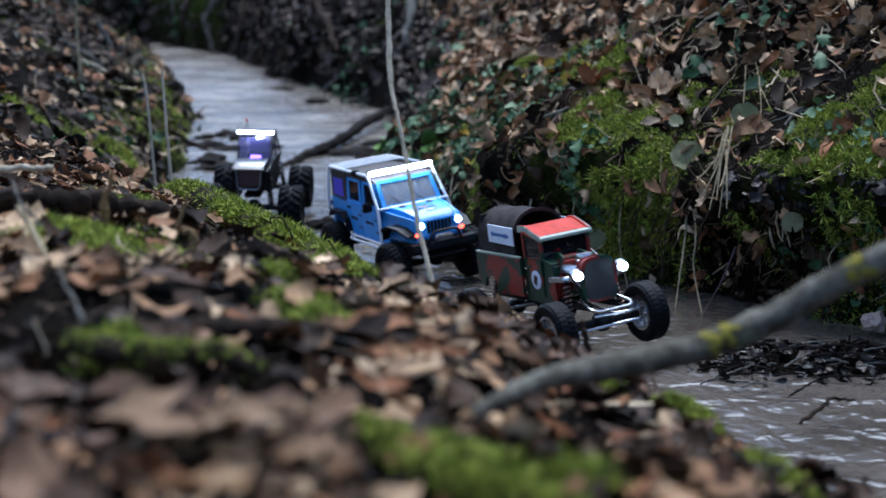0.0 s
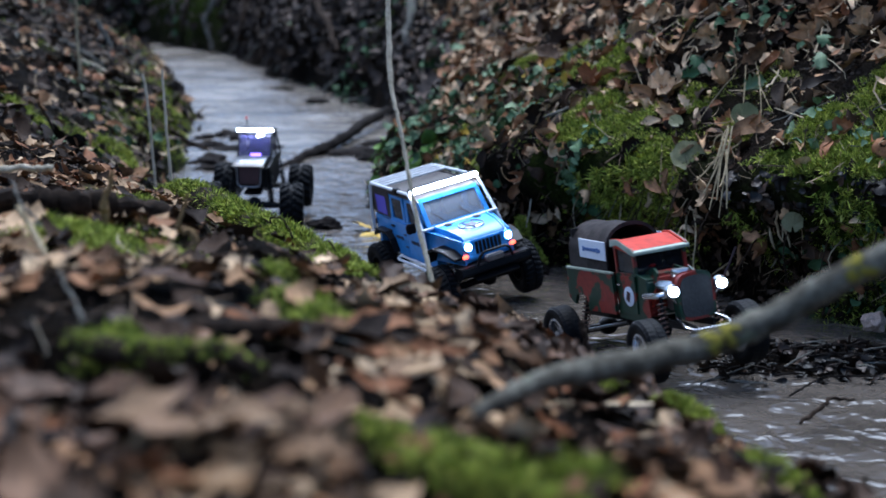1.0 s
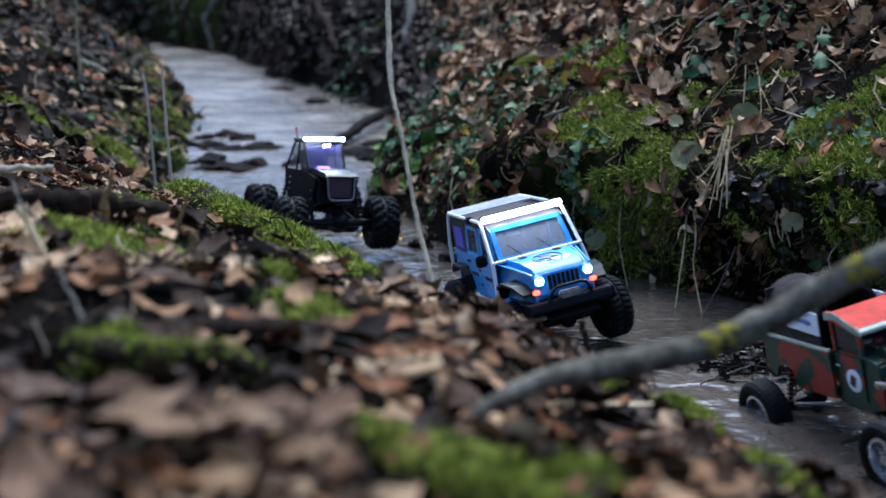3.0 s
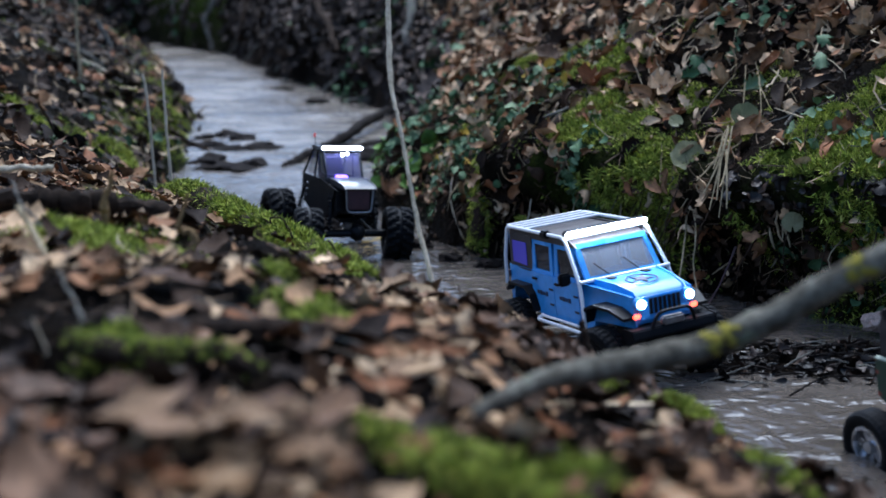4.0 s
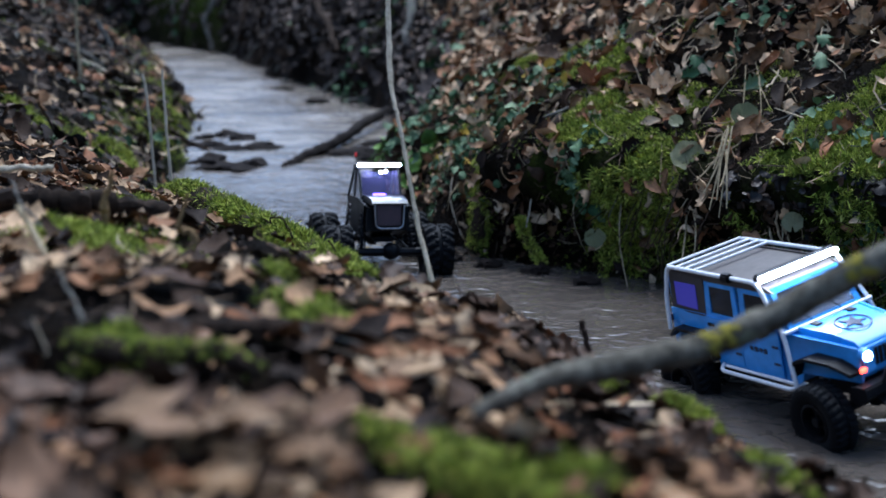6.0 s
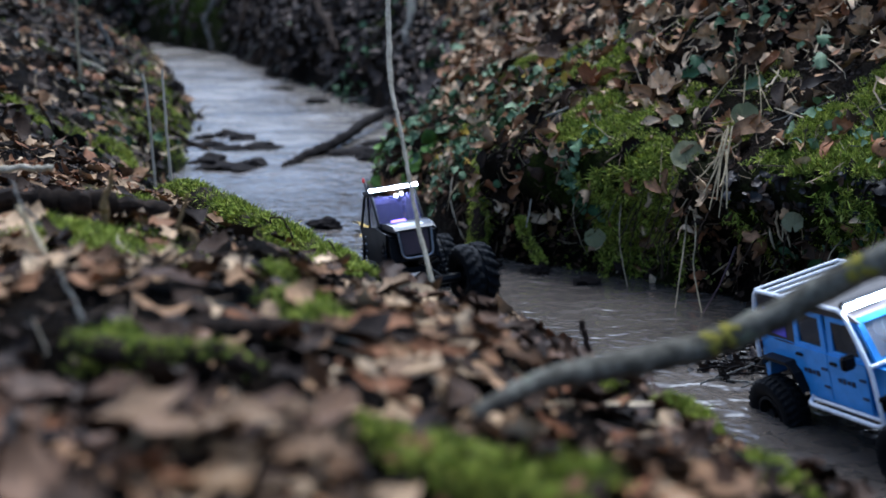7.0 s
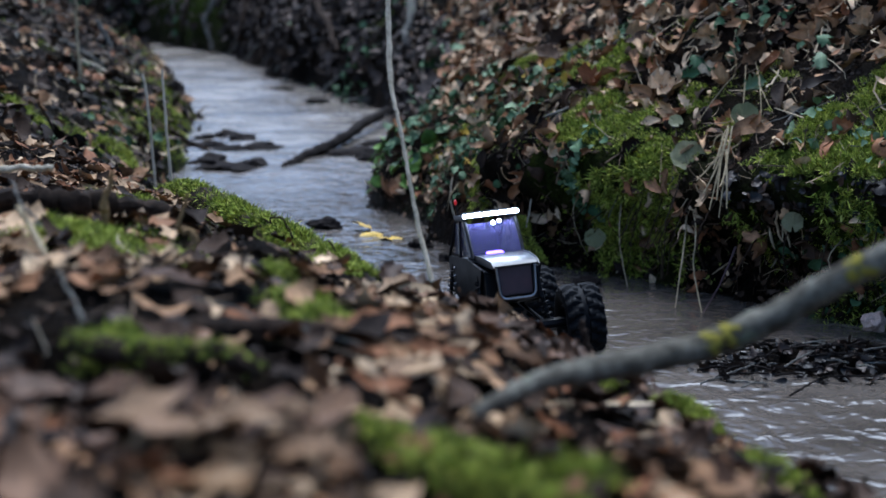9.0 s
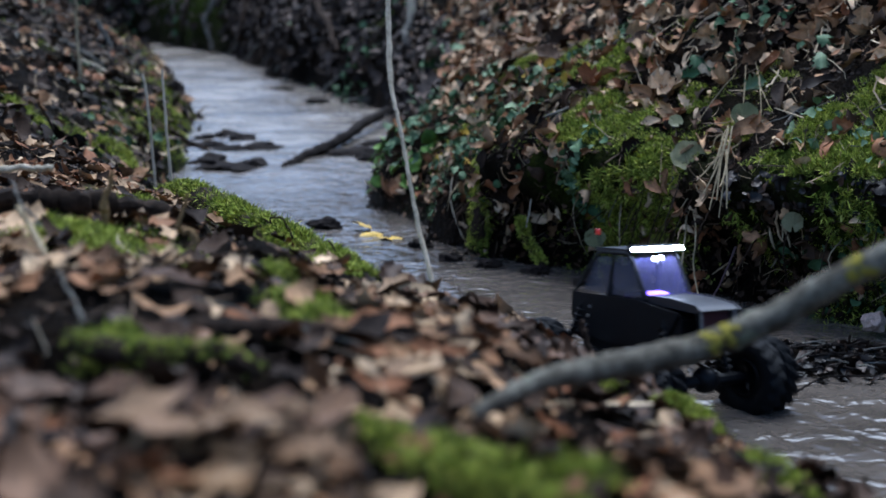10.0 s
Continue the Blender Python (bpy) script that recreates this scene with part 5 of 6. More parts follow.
JEEP_PATH = [(0.0, -0.094, 3.194, -0.004, 6.7, 0.8, -61.5), (0.5, -0.020, 3.056, 0.001, 10.8, -0.4, -63.3), (1.0, 0.032, 2.982, -0.006, 12.3, 0.7, -64.6),
             (1.5, 0.077, 2.873, -0.002, 13.6, -1.7, -66.1), (2.0, 0.131, 2.851, -0.020, 14.2, -1.7, -71.4), (2.5, 0.158, 2.732, -0.018, 13.7, -2.3, -74.7),
             (4.0, 0.301, 2.396, -0.020, 6.3, -2.3, -65.9), (4.5, 0.384, 2.290, -0.012, 7.9, -3.0, -61.2)]
JEEP_PATH += [(5.0, 0.464, 2.210, -0.017, 11.2, -1.9, -60.0), (5.5, 0.512, 2.141, -0.011, 7.6, 2.5, -62.6), (5.7, 0.546, 2.143, -0.026, 10.8, 0.5, -61.1),
              (6.8, 0.668, 2.000, -0.033, 13.8, -3.5, -67.1), (7.0, 0.690, 1.956, -0.036, 13.5, -2.9, -69.5), (7.5, 0.715, 1.892, -0.036, 9.7, -6.0, -70.9),
              (8.0, 0.796, 1.857, -0.038, 8, -5, -72), (8.5, 0.92, 1.78, -0.04, 8, -4, -70), (10.0, 1.2, 1.3, -0.04, 6, -3, -66)]
LORRY_PATH = [(0.0, 0.222, 2.488, 0.000, 6.6, -6.2, -65.3), (0.5, 0.304, 2.436, -0.012, 5.0, -6.1, -65.5), (1.0, 0.377, 2.349, -0.005, 5.6, -7.6, -69.3),
              (1.5, 0.423, 2.199, -0.016, 2.3, -1.7, -71.8), (2.0, 0.484, 2.155, -0.018, 4.7, -1.2, -70.3), (2.5, 0.585, 2.069, -0.037, 12.5, -5.6, -72.1),
              (3.8, 0.75, 1.79, -0.03, 10, -4, -70), (4.0, 0.775, 1.755, -0.03, 9, -4, -69), (4.5, 0.87, 1.63, -0.03, 8, -3, -66), (6.0, 1.15, 1.2, -0.03, 4, -2, -65), (10.0, 1.5, 0.4, -0.03, 0, 0, -72)]
CRAWLER_PATH = [(0.0, -0.557, 4.029, -0.002, -1.3, 5.7, -90.9), (1.6, -0.550, 3.985, 0.006, -0.9, 4.5, -89.6), (2.0, -0.482, 3.749, 0.010, 4.0, 7.3, -80.1),
                (2.5, -0.380, 3.418, 0.036, -3.0, -1.5, -67.0), (4.0, -0.280, 3.464, 0.005, -2.8, 3.3, -67.0), (4.5, -0.277, 3.472, 0.004, -2.8, 3.2, -66.6),
                (5.0, -0.270, 3.479, 0.006, 0.1, 5.2, -67.4), (5.5, -0.181, 3.377, -0.018, 4.0, 7.0, -74.1), (5.7, -0.169, 3.322, -0.020, -4.1, -1.8, -75.6)]
CRAWLER_PATH += [(6.8, -0.105, 3.024, -0.022, 9.1, 0.1, -82.0), (7.0, -0.073, 2.871, -0.022, 7.0, -5.3, -75.4), (7.5, 0.002, 2.723, -0.022, 1.2, -1.8, -59.0),
                 (8.0, 0.003, 2.729, -0.022, 1.2, -1.6, -58.2), (8.5, 0.061, 2.631, -0.022, 1.3, -2.2, -67.1), (9.0, 0.110, 2.471, -0.019, 4.8, -4.2, -77.8),
                 (9.5, 0.176, 2.356, -0.022, 6.3, -3.5, -71.4), (9.7, 0.247, 2.310, -0.022, 13.4, -1.5, -63.2), (10.0, 0.331, 2.158, -0.031, -3.5, -2.3, -57.8)]


# ---------------------------------------------------------------- wood, stones and plants
def natural(points, n=8, wob=0.0, seed=0):
    """A smooth, slightly crooked line through points."""
    p = [Vector(q) for q in points]
    r = random.Random(seed)
    out = []
    for i in range(len(p) - 1):
        a, b, c, d = p[max(i - 1, 0)], p[i], p[i + 1], p[min(i + 2, len(p) - 1)]
        for k in range(n):
            t = k / n
            out.append(0.5 * ((2 * b) + (c - a) * t + (2 * a - 5 * b + 4 * c - d) * t * t + (3 * b - 3 * c + d - a) * t ** 3))
    out.append(p[-1])
    return [q + Vector((r.uniform(-wob, wob), r.uniform(-wob, wob), r.uniform(-wob, wob))) for q in out]


def limb(name, points, radii, material, label, category, seg=10, wob=0.002, seed=0, knots=0.12):
    """A stick, root or branch as one crooked, knobbly mesh."""
    line = natural(points, 8, wob, seed)
    r = random.Random(seed + 1)
    bm = bmesh.new()
    rings, side = [], None
    n = len(line) - 1
    for i, q in enumerate(line):
        d = (line[min(i + 1, n)] - line[max(i - 1, 0)]).normalized()
        a = (side - d * side.dot(d)) if side else d.orthogonal()
        a.normalize()
        side, b = a, d.cross(a)
        u = i / n * (len(radii) - 1)
        rad = radii[int(u)] + (radii[min(int(u) + 1, len(radii) - 1)] - radii[int(u)]) * (u - int(u))
        rad *= 1 + knots * r.uniform(-1, 1)
        rings.append([bm.verts.new(q + (a * math.cos(t) + b * math.sin(t)) * rad * (1 + knots * 0.5 * r.uniform(-1, 1))) for t in (2 * math.pi * k / seg for k in range(seg))])
    for u, w in zip(rings, rings[1:]):
        for k in range(seg):
            bm.faces.new((u[k], u[(k + 1) % seg], w[(k + 1) % seg], w[k]))
    bm.faces.new(rings[0][::-1])
    bm.faces.new(rings[-1])
    ob = part(name, bm, material, None)
    return tagged(ob, label, category)


def branch_mat():
    """Grey-green bark, mottled dark and pale, with faint yellow lichen dust."""
    m = bark_mat("branch_bark", (0.03, 0.025, 0.018), (0.22, 0.2, 0.155), 0.9, 60)
    n, l = m.node_tree.nodes, m.node_tree.links
    b = n["Principled BSDF"]
    old = b.inputs["Base Color"].links[0].from_socket
    t = tex_noise(n, l, 26, 5, 0.6)
    col = mixc(n, l, 0.8, old, ramp(n, l, t.outputs["Fac"], [(0.36, (0.3, 0.27, 0.24)), (0.5, (0.9, 0.9, 0.88)), (0.62, (1.6, 1.65, 1.65))]), "MULTIPLY")
    t2 = tex_noise(n, l, 15, 5, 0.65)
    col = mixc(n, l, ramp(n, l, t2.outputs["Fac"], [(0.64, (0, 0, 0)), (0.72, (0.6, 0.6, 0.6))]), col, (0.2, 0.2, 0.05))
    l.new(col, b.inputs["Base Color"])
    return m


fallen_branch = limb("fallen_branch", [(0.0, 0.985, 0.29), (0.033, 1.0, 0.315), (0.075, 1.05, 0.321), (0.127, 1.11, 0.316), (0.184, 1.17, 0.309), (0.242, 1.21, 0.312), (0.298, 1.23, 0.329), (0.348, 1.228, 0.359), (0.402, 1.21, 0.394), (0.475, 1.18, 0.435),
      (0.8, 1.05, 0.5), (1.3, 0.95, 0.52), (1.8, 0.85, 0.5)],
     [0.005, 0.0062, 0.0088, 0.0118, 0.0128, 0.0134, 0.0143, 0.0142, 0.0135, 0.0138, 0.018, 0.022, 0.026], branch_mat(), "grey-green fallen branch with yellow lichen leaning over the stream", "branch", 18, 0.0008, 3, 0.035)
rl = random.Random(31)
LICHEN_SPOTS = [((0.242, 1.21, 0.312), (0.6, 0.2, 0.1), 0.0132, 8, 0.006), ((0.262, 1.218, 0.317), (0.6, 0.2, 0.15), 0.0136, 5, 0.004), ((0.385, 1.216, 0.384), (0.5, -0.2, 0.35), 0.0136, 8, 0.008)]
for spot, along, rad, count, spread in LICHEN_SPOTS:
    axis = Vector(along).normalized()
    out = (Vector((0, -1, 0.35)) - axis * axis.dot(Vector((0, -1, 0.35)))).normalized()
    for k in range(count):
        d = (Matrix.Rotation(rl.gauss(0, 0.75), 3, axis) @ out).normalized()
        q = Vector(spot) + axis * rl.gauss(0, spread) + d * rad
        e = axis.cross(d)
        bm = bmesh.new()
        bmesh.ops.create_icosphere(bm, subdivisions=2, radius=1)
        wide = rl.uniform(0.003, 0.0068)
        for v in bm.verts:
            f = 1 + 0.6 * noise.noise(v.co * 1.6 + Vector((7.3 * k, spot[0] * 50, 0)))
            v.co = q + (axis * v.co.x * rl.uniform(0.9, 1.1) + e * v.co.y) * wide * f + d * (v.co.z * 0.0013 - 0.11 * wide * (v.co.y ** 2) * wide / 0.006)
        part("lichen", bm, M_LICHEN, fallen_branch, "crust of yellow lichen")
limb("dry_stem", [(-0.012, 1.905, 0.2), (-0.016, 1.912, 0.228), (-0.036, 1.956, 0.304), (-0.052, 1.99, 0.383), (-0.066, 2.022, 0.452), (-0.078, 2.052, 0.504), (-0.083, 2.096, 0.579), (-0.087, 2.144, 0.682)],
     [0.0038, 0.0036, 0.003, 0.0028, 0.0042, 0.0045], M_TWIG, "thin pale dry stem standing on the bank", "stem", 7, 0.0008, 4)
for k, pts in enumerate(([(-0.672, 3.378, 0.05), (-0.691, 3.395, 0.291), (-0.705, 3.427, 0.47)], [(-0.765, 3.596, 0.1), (-0.783, 3.611, 0.361), (-0.798, 3.626, 0.449)])):
    limb("dry_stem", pts, [0.0042, 0.0038, 0.003], M_TWIG, "pale broken stem upright on the slope" if k else "pale grey broken stem upright by the water", "stem", 7, 0.001, 10 + k)
LOG_POINTS = [(-0.55, 2.63, 0.23), (-0.494, 2.56, 0.262), (-0.417, 2.45, 0.258), (-0.349, 2.34, 0.248), (-0.276, 2.22, 0.24), (-0.208, 2.1, 0.233), (-0.146, 1.98, 0.222), (-0.1, 1.9, 0.205)]
mossy_log = limb("mossy_log", LOG_POINTS, [0.024, 0.03, 0.03, 0.027, 0.025, 0.02], M_ROOT, "dark root log overgrown with moss on the crest", "log", 12, 0.003, 20)
ROOT_LINE = natural([(-0.285, 1.02, 0.36), (-0.262, 1.015, 0.358), (-0.228, 1.01, 0.354), (-0.2, 1.02, 0.352), (-0.170, 1.04, 0.345), (-0.155, 1.056, 0.326)], 50)
root_ridge = limb("mossy_root", [tuple(p) for p in ROOT_LINE[::50]], [0.008, 0.009, 0.009, 0.008, 0.007], M_ROOT, "root ridge under bright moss beside a dark hollow", "root", 10, 0.003, 21)
FRONT_LINE = natural([(-0.075, 0.893, 0.322), (-0.031, 0.848, 0.323), (0.006, 0.818, 0.321), (0.042, 0.802, 0.317), (0.073, 0.772, 0.317), (0.097, 0.746, 0.313)], 50)
front_root = limb("mossy_root", [tuple(p) for p in FRONT_LINE[::50]], [0.008, 0.009, 0.009, 0.009, 0.008], M_ROOT, "low root under a long cushion of moss", "root", 10, 0.002, 22)
LOG_LINE = natural(LOG_POINTS, 60)
limb("root", [(-0.16, 1.165, 0.3), (-0.112, 1.165, 0.313), (-0.067, 1.165, 0.312), (-0.022, 1.183, 0.299), (0.019, 1.218, 0.267), (0.066, 1.312, 0.226), (0.09, 1.27, 0.2)], [0.007, 0.009, 0.0085, 0.008, 0.008, 0.007], M_ROOT, "dark bent root lying over dead leaves", "root", 10, 0.002, 30)
limb("log", [(-0.75, 1.94, 0.386), (-0.669, 1.94, 0.39), (-0.61, 1.94, 0.391), (-0.562, 1.945, 0.39)], [0.0055, 0.005, 0.0045], M_TWIG, "weathered pale stick on the bank", "stick", 9, 0.002, 31)
limb("log", [(-0.72, 1.73, 0.372), (-0.601, 1.737, 0.37), (-0.507, 1.769, 0.37), (-0.428, 1.807, 0.354), (-0.359, 1.883, 0.325)], [0.015, 0.0165, 0.014, 0.011], bark_mat("decayed_bark", (0.005, 0.004, 0.003), (0.05, 0.033, 0.022), 0.35, 45), "dark decayed log on the bank", "log", 12, 0.004, 32, 0.25)
limb("log", [(-0.285, 1.122, 0.34), (-0.219, 1.133, 0.345), (-0.148, 1.143, 0.345), (-0.092, 1.171, 0.33)], [0.009, 0.01, 0.008], M_ROOT, "dark stick under dead leaves", "stick", 9, 0.002, 33)
limb("dry_stem", [(-0.471, 1.486, 0.4), (-0.44, 1.432, 0.385), (-0.411, 1.379, 0.365)], [0.003, 0.0035, 0.003], M_STRAW, "short straw-coloured stem on moss", "stem", 6, 0.001, 34)
for k, pts in enumerate(([(-1.678, 6.0, 0.49), (-1.572, 6.1, 0.41), (-1.428, 6.2, 0.29)], [(-1.59, 6.3, 0.57), (-1.522, 6.3, 0.45)], [(-1.387, 5.2, 0.7), (-1.386, 5.2, 0.57), (-1.371, 5.15, 0.36)])):
    limb("fallen_twig" if k < 2 else "dry_stem", pts, [0.011, 0.011, 0.009] if k < 2 else [0.005, 0.006, 0.007], M_BARK if k < 2 else M_STRAW, "grey-brown stick lying on the leafy slope" if k < 2 else "straw-coloured dry stem upright on the slope", "stick" if k < 2 else "stem", 7, 0.004, 640 + k)
for k, pts in enumerate(([(-0.392, 1.6, 0.425), (-0.403, 1.6, 0.381), (-0.402, 1.6, 0.33)], [(-0.306, 1.62, 0.395), (-0.321, 1.62, 0.358), (-0.301, 1.62, 0.344), (-0.312, 1.62, 0.29)], [(-0.481, 1.5, 0.428), (-0.454, 1.46, 0.402), (-0.432, 1.44, 0.386)])):
    limb("dry_stem", pts, [0.0025, 0.0045, 0.003] if k < 2 else [0.0012, 0.0018, 0.0014], M_DRYBROWN if k < 2 else M_BARK, "crumpled brown dry stalk standing on the bank" if k < 2 else "grey dry stalk leaning on the mossy bank", "stem", 7, 0.002, 650 + k, 0.3)
limb("drift_log", [(-0.6, 5.05, 0.035), (-0.554, 5.2, 0.05), (-0.472, 5.4, 0.072), (-0.395, 5.6, 0.105), (-0.332, 5.95, 0.135), (-0.22, 6.3, 0.17)], [0.012, 0.02, 0.021, 0.021, 0.02], M_WETWOOD, "dark wet log lying in the stream", "log", 10, 0.004, 35)
for k, pts in enumerate(([(-0.275, 2.05, 0.3), (-0.265, 2.05, 0.294), (-0.262, 2.05, 0.302), (-0.245, 2.05, 0.299), (-0.23, 2.05, 0.27)], [(-0.173, 2.0, 0.276), (-0.164, 2.0, 0.263), (-0.158, 2.0, 0.235)])):
    limb("curled_twig", pts, [0.0012, 0.0014, 0.0018], M_ROOT, "thin curled dark twig standing on the mossy crest", "twig", 6, 0.001, 660 + k)
limb("broken_twig", [(0.192, 1.666, 0.15), (0.189, 1.669, 0.176), (0.183, 1.673, 0.197), (0.175, 1.678, 0.226)], [0.004, 0.0042, 0.0045], M_ROOT, "short broken twig standing on the crest", "twig", 7, 0.001, 36)
limb("fallen_twig", [(-1.218, 5.244, 0.235), (-1.106, 5.485, 0.133), (-0.94, 5.435, 0.05)], [0.011, 0.01, 0.008], M_ROOT, "brown twig sloping to the water", "twig", 7, 0.004, 37)
limb("fallen_twig", [(-1.747, 5.629, 0.514), (-1.576, 6.02, 0.389), (-1.393, 6.071, 0.288), (-1.195, 6.324, 0.117)], [0.012, 0.012, 0.01, 0.009], M_TWIG, "long grey stick on the leafy slope", "stick", 7, 0.005, 38)
for k, pts in enumerate(([(0.65, 3.66, 0.68), (0.552, 3.768, 0.584), (0.472, 3.866, 0.52), (0.233, 4.3, 0.42)], [(0.787, 2.889, 0.423), (0.741, 2.892, 0.39), (0.699, 2.808, 0.335)],
                         [(0.354, 3.336, 0.394), (0.459, 3.291, 0.42), (0.529, 3.219, 0.415)], [(0.149, 3.725, 0.275), (0.246, 3.359, 0.35), (0.328, 3.342, 0.385)], [(0.282, 3.25, 0.275), (0.318, 3.222, 0.28), (0.355, 3.196, 0.276)])):
    limb("fallen_twig", pts, [0.005, 0.0045, 0.003], M_TWIG if k in (4,) else M_BARK, "pale short twig on moss" if k == 4 else "thin grey twig lying on the leafy bank", "twig", 6, 0.002, 40 + k)
for k, pts in enumerate(([(0.541, 2.973, 0.25), (0.517, 2.86, 0.129), (0.487, 2.78, 0.0)], [(0.541, 2.973, 0.25), (0.538, 2.85, 0.157), (0.531, 2.82, 0.075), (0.534, 2.72, -0.01)], [(0.609, 2.778, 0.13), (0.575, 2.76, 0.053), (0.527, 2.72, -0.01)],
                         [(0.41, 3.069, 0.215), (0.4, 3.03, 0.104), (0.416, 2.99, 0.0)], [(0.249, 3.291, 0.29), (0.22, 3.243, 0.194), (0.2, 3.222, 0.1)], [(0.03, 3.6, 0.2), (0.02, 3.55, 0.12), (0.05, 3.5, 0.03)])):
    limb("hanging_stem", pts, [0.0022, 0.002, 0.0016], (M_STRAW, M_STRAW, M_DARKRED, M_STRAW, M_TWIG, M_TWIG)[k], "thin reddish stem hanging to the water" if k == 2 else "dry straw-coloured stem hanging over the bank", "stem", 5, 0.0007, 50 + k)


def blade_tuft(name, root, tips, width, material, label, category):
    """A tuft of long dry blades, each a folded, drooping strip."""
    bm = bmesh.new()
    root = Vector(root)
    rt = random.Random(len(tips))
    top = root
    for tip in tips:
        tip = Vector(tip)
        root = top + Vector((rt.uniform(-0.012, 0.012), 0, rt.uniform(-0.03, 0.012)))
        mid = root.lerp(tip, rt.uniform(0.35, 0.6)) + Vector((rt.uniform(-0.02, 0.02), -0.02, rt.uniform(0.0, 0.035)))
        s = (tip - root).cross(Vector((0, 1, 0.2))).normalized() * width
        rows = []
        for i in range(7):
            t = i / 6
            q = root.lerp(mid, t).lerp(mid.lerp(tip, t), t)
            w = s * (0.35 + 0.65 * math.sin(math.pi * (0.1 + 0.85 * t)))
            rows.append([bm.verts.new(q - w), bm.verts.new(q + Vector((0, -0.0012, 0.0))), bm.verts.new(q + w)])
        for a, b in zip(rows, rows[1:]):
            for k in (0, 1):
                bm.faces.new((a[k], a[k + 1], b[k + 1], b[k]))
    return tagged(part(name, bm, material, None), label, category)


blade_tuft("dry_grass", (0.597, 2.84, 0.37), [(0.508, 2.7, 0.278), (0.536, 2.7, 0.219), (0.55, 2.7, 0.238), (0.571, 2.7, 0.221), (0.522, 2.7, 0.25), (0.541, 2.7, 0.301), (0.557, 2.7, 0.267), (0.56, 2.72, 0.2), (0.548, 2.74, 0.33)], 0.0026, M_STRAW, "tuft of dry straw blades drooping from the bank", "dry grass")
blade_tuft("dry_grass", (0.686, 3.15, 0.5), [(0.631, 3.13, 0.44), (0.57, 3.05, 0.36), (0.66, 3.0, 0.37)], 0.0014, M_STRAW, "thin dry grass blades on the leafy bank", "dry grass")
blade_tuft("dry_grass", (0.728, 3.16, 0.505), [(0.684, 2.917, 0.37), (0.72, 2.93, 0.38), (0.76, 2.92, 0.42)], 0.0014, M_STRAW, "dry grass blades among dead leaves", "dry grass")
blade_tuft("dry_grass", (0.669, 2.7, 0.212), [(0.692, 2.66, 0.15), (0.666, 2.68, 0.142), (0.678, 2.67, 0.165)], 0.0028, M_STRAW, "pale dry leaf strips under the bank", "dry grass")


def pebble(name, at, size, material, label, category="stone", seed=0, rough=0.35):
    bm = bmesh.new()
    bmesh.ops.create_icosphere(bm, subdivisions=3, radius=1)
    for v in bm.verts:
        k = 1 + rough * noise.noise(v.co * 1.7 + Vector((seed, 0, 0))) + rough * 0.4 * noise.noise(v.co * 5 + Vector((0, seed, 0)))
        v.co = Vector((v.co.x * size[0], v.co.y * size[1], v.co.z * size[2])) * k + Vector(at)
    return tagged(part(name, bm, material, None), label, category)


for k, (x, y, z) in enumerate([(-0.903, 5.948, 0.07), (-0.782, 5.525, 0.05), (-0.801, 5.05, 0.025), (-0.941, 5.181, 0.03), (-0.331, 5.494, 0.05), (-0.4, 5.389, 0.044), (-0.726, 5.539, 0.05), (-0.915, 7.776, 0.16), (-0.672, 7.223, 0.14), (-1.022, 5.778, 0.06), (-1.059, 5.586, 0.05), (-0.27, 5.6, 0.06), (-0.2, 5.35, 0.05)]):
    r = random.Random(k)
    pebble("stone", (x, y, z), (r.uniform(0.05, 0.11), r.uniform(0.04, 0.07), r.uniform(0.014, 0.028)), M_WETWOOD, "dark wet stone standing out of the stream", "stone", k)
rs = random.Random(91)
for k, (x, y) in enumerate([(-1.011, 5.78), (-0.938, 5.85), (-0.844, 5.74), (-0.75, 5.57), (-0.859, 5.46), (-0.754, 5.01), (-0.828, 5.04), (-0.709, 5.1), (-0.9, 5.22), (-0.327, 5.43), (-0.285, 5.28), (-0.97, 5.6)]):
    pebble("stone", (x, y, 0.05 * (y - 4.5) + 0.006), (rs.uniform(0.04, 0.085), rs.uniform(0.04, 0.08), rs.uniform(0.016, 0.032)), M_WETWOOD, "dark wet stone in the riffle of the stream", "stone", 140 + k, 0.6)
pebble("mud_clod", (-0.335, 3.83, 0.006), (0.045, 0.03, 0.022), M_WETWOOD, "dark lump of mud in the water", "mud clod", 31, 0.6)
pebble("pale_stone", (0.825, 2.53, 0.026), (0.021, 0.02, 0.019), M_STONE, "pale rough stone at the foot of the bank", "stone", 33, 0.5)
for k, (x, y) in enumerate([(0.02, 3.32), (0.11, 3.24), (0.22, 3.15), (-0.06, 3.52), (0.33, 3.02)]):
    pebble("mud_clod", (x, y, 0.004), (0.03, 0.02, 0.014), M_WETWOOD, "dark wet clod at the foot of the bank", "mud clod", 60 + k, 0.6)

# mossy stubs of root on the far side
STUBS = []
for k, pts in enumerate(([(0.085, 3.36, 0.03), (0.09, 3.35, 0.09), (0.1, 3.39, 0.16)], [(0.19, 3.24, 0.11), (0.2, 3.225, 0.075), (0.24, 3.17, 0.01)])):
    stub = limb("mossy_root", pts, [0.02, 0.018, 0.014] if k == 0 else [0.009, 0.01, 0.008], M_ROOT, "root stub thick with yellow-green moss", "root", 10, 0.002, 70 + k)
    STUBS.append((stub, natural(pts, 30), (0.018, 0.009)[k]))


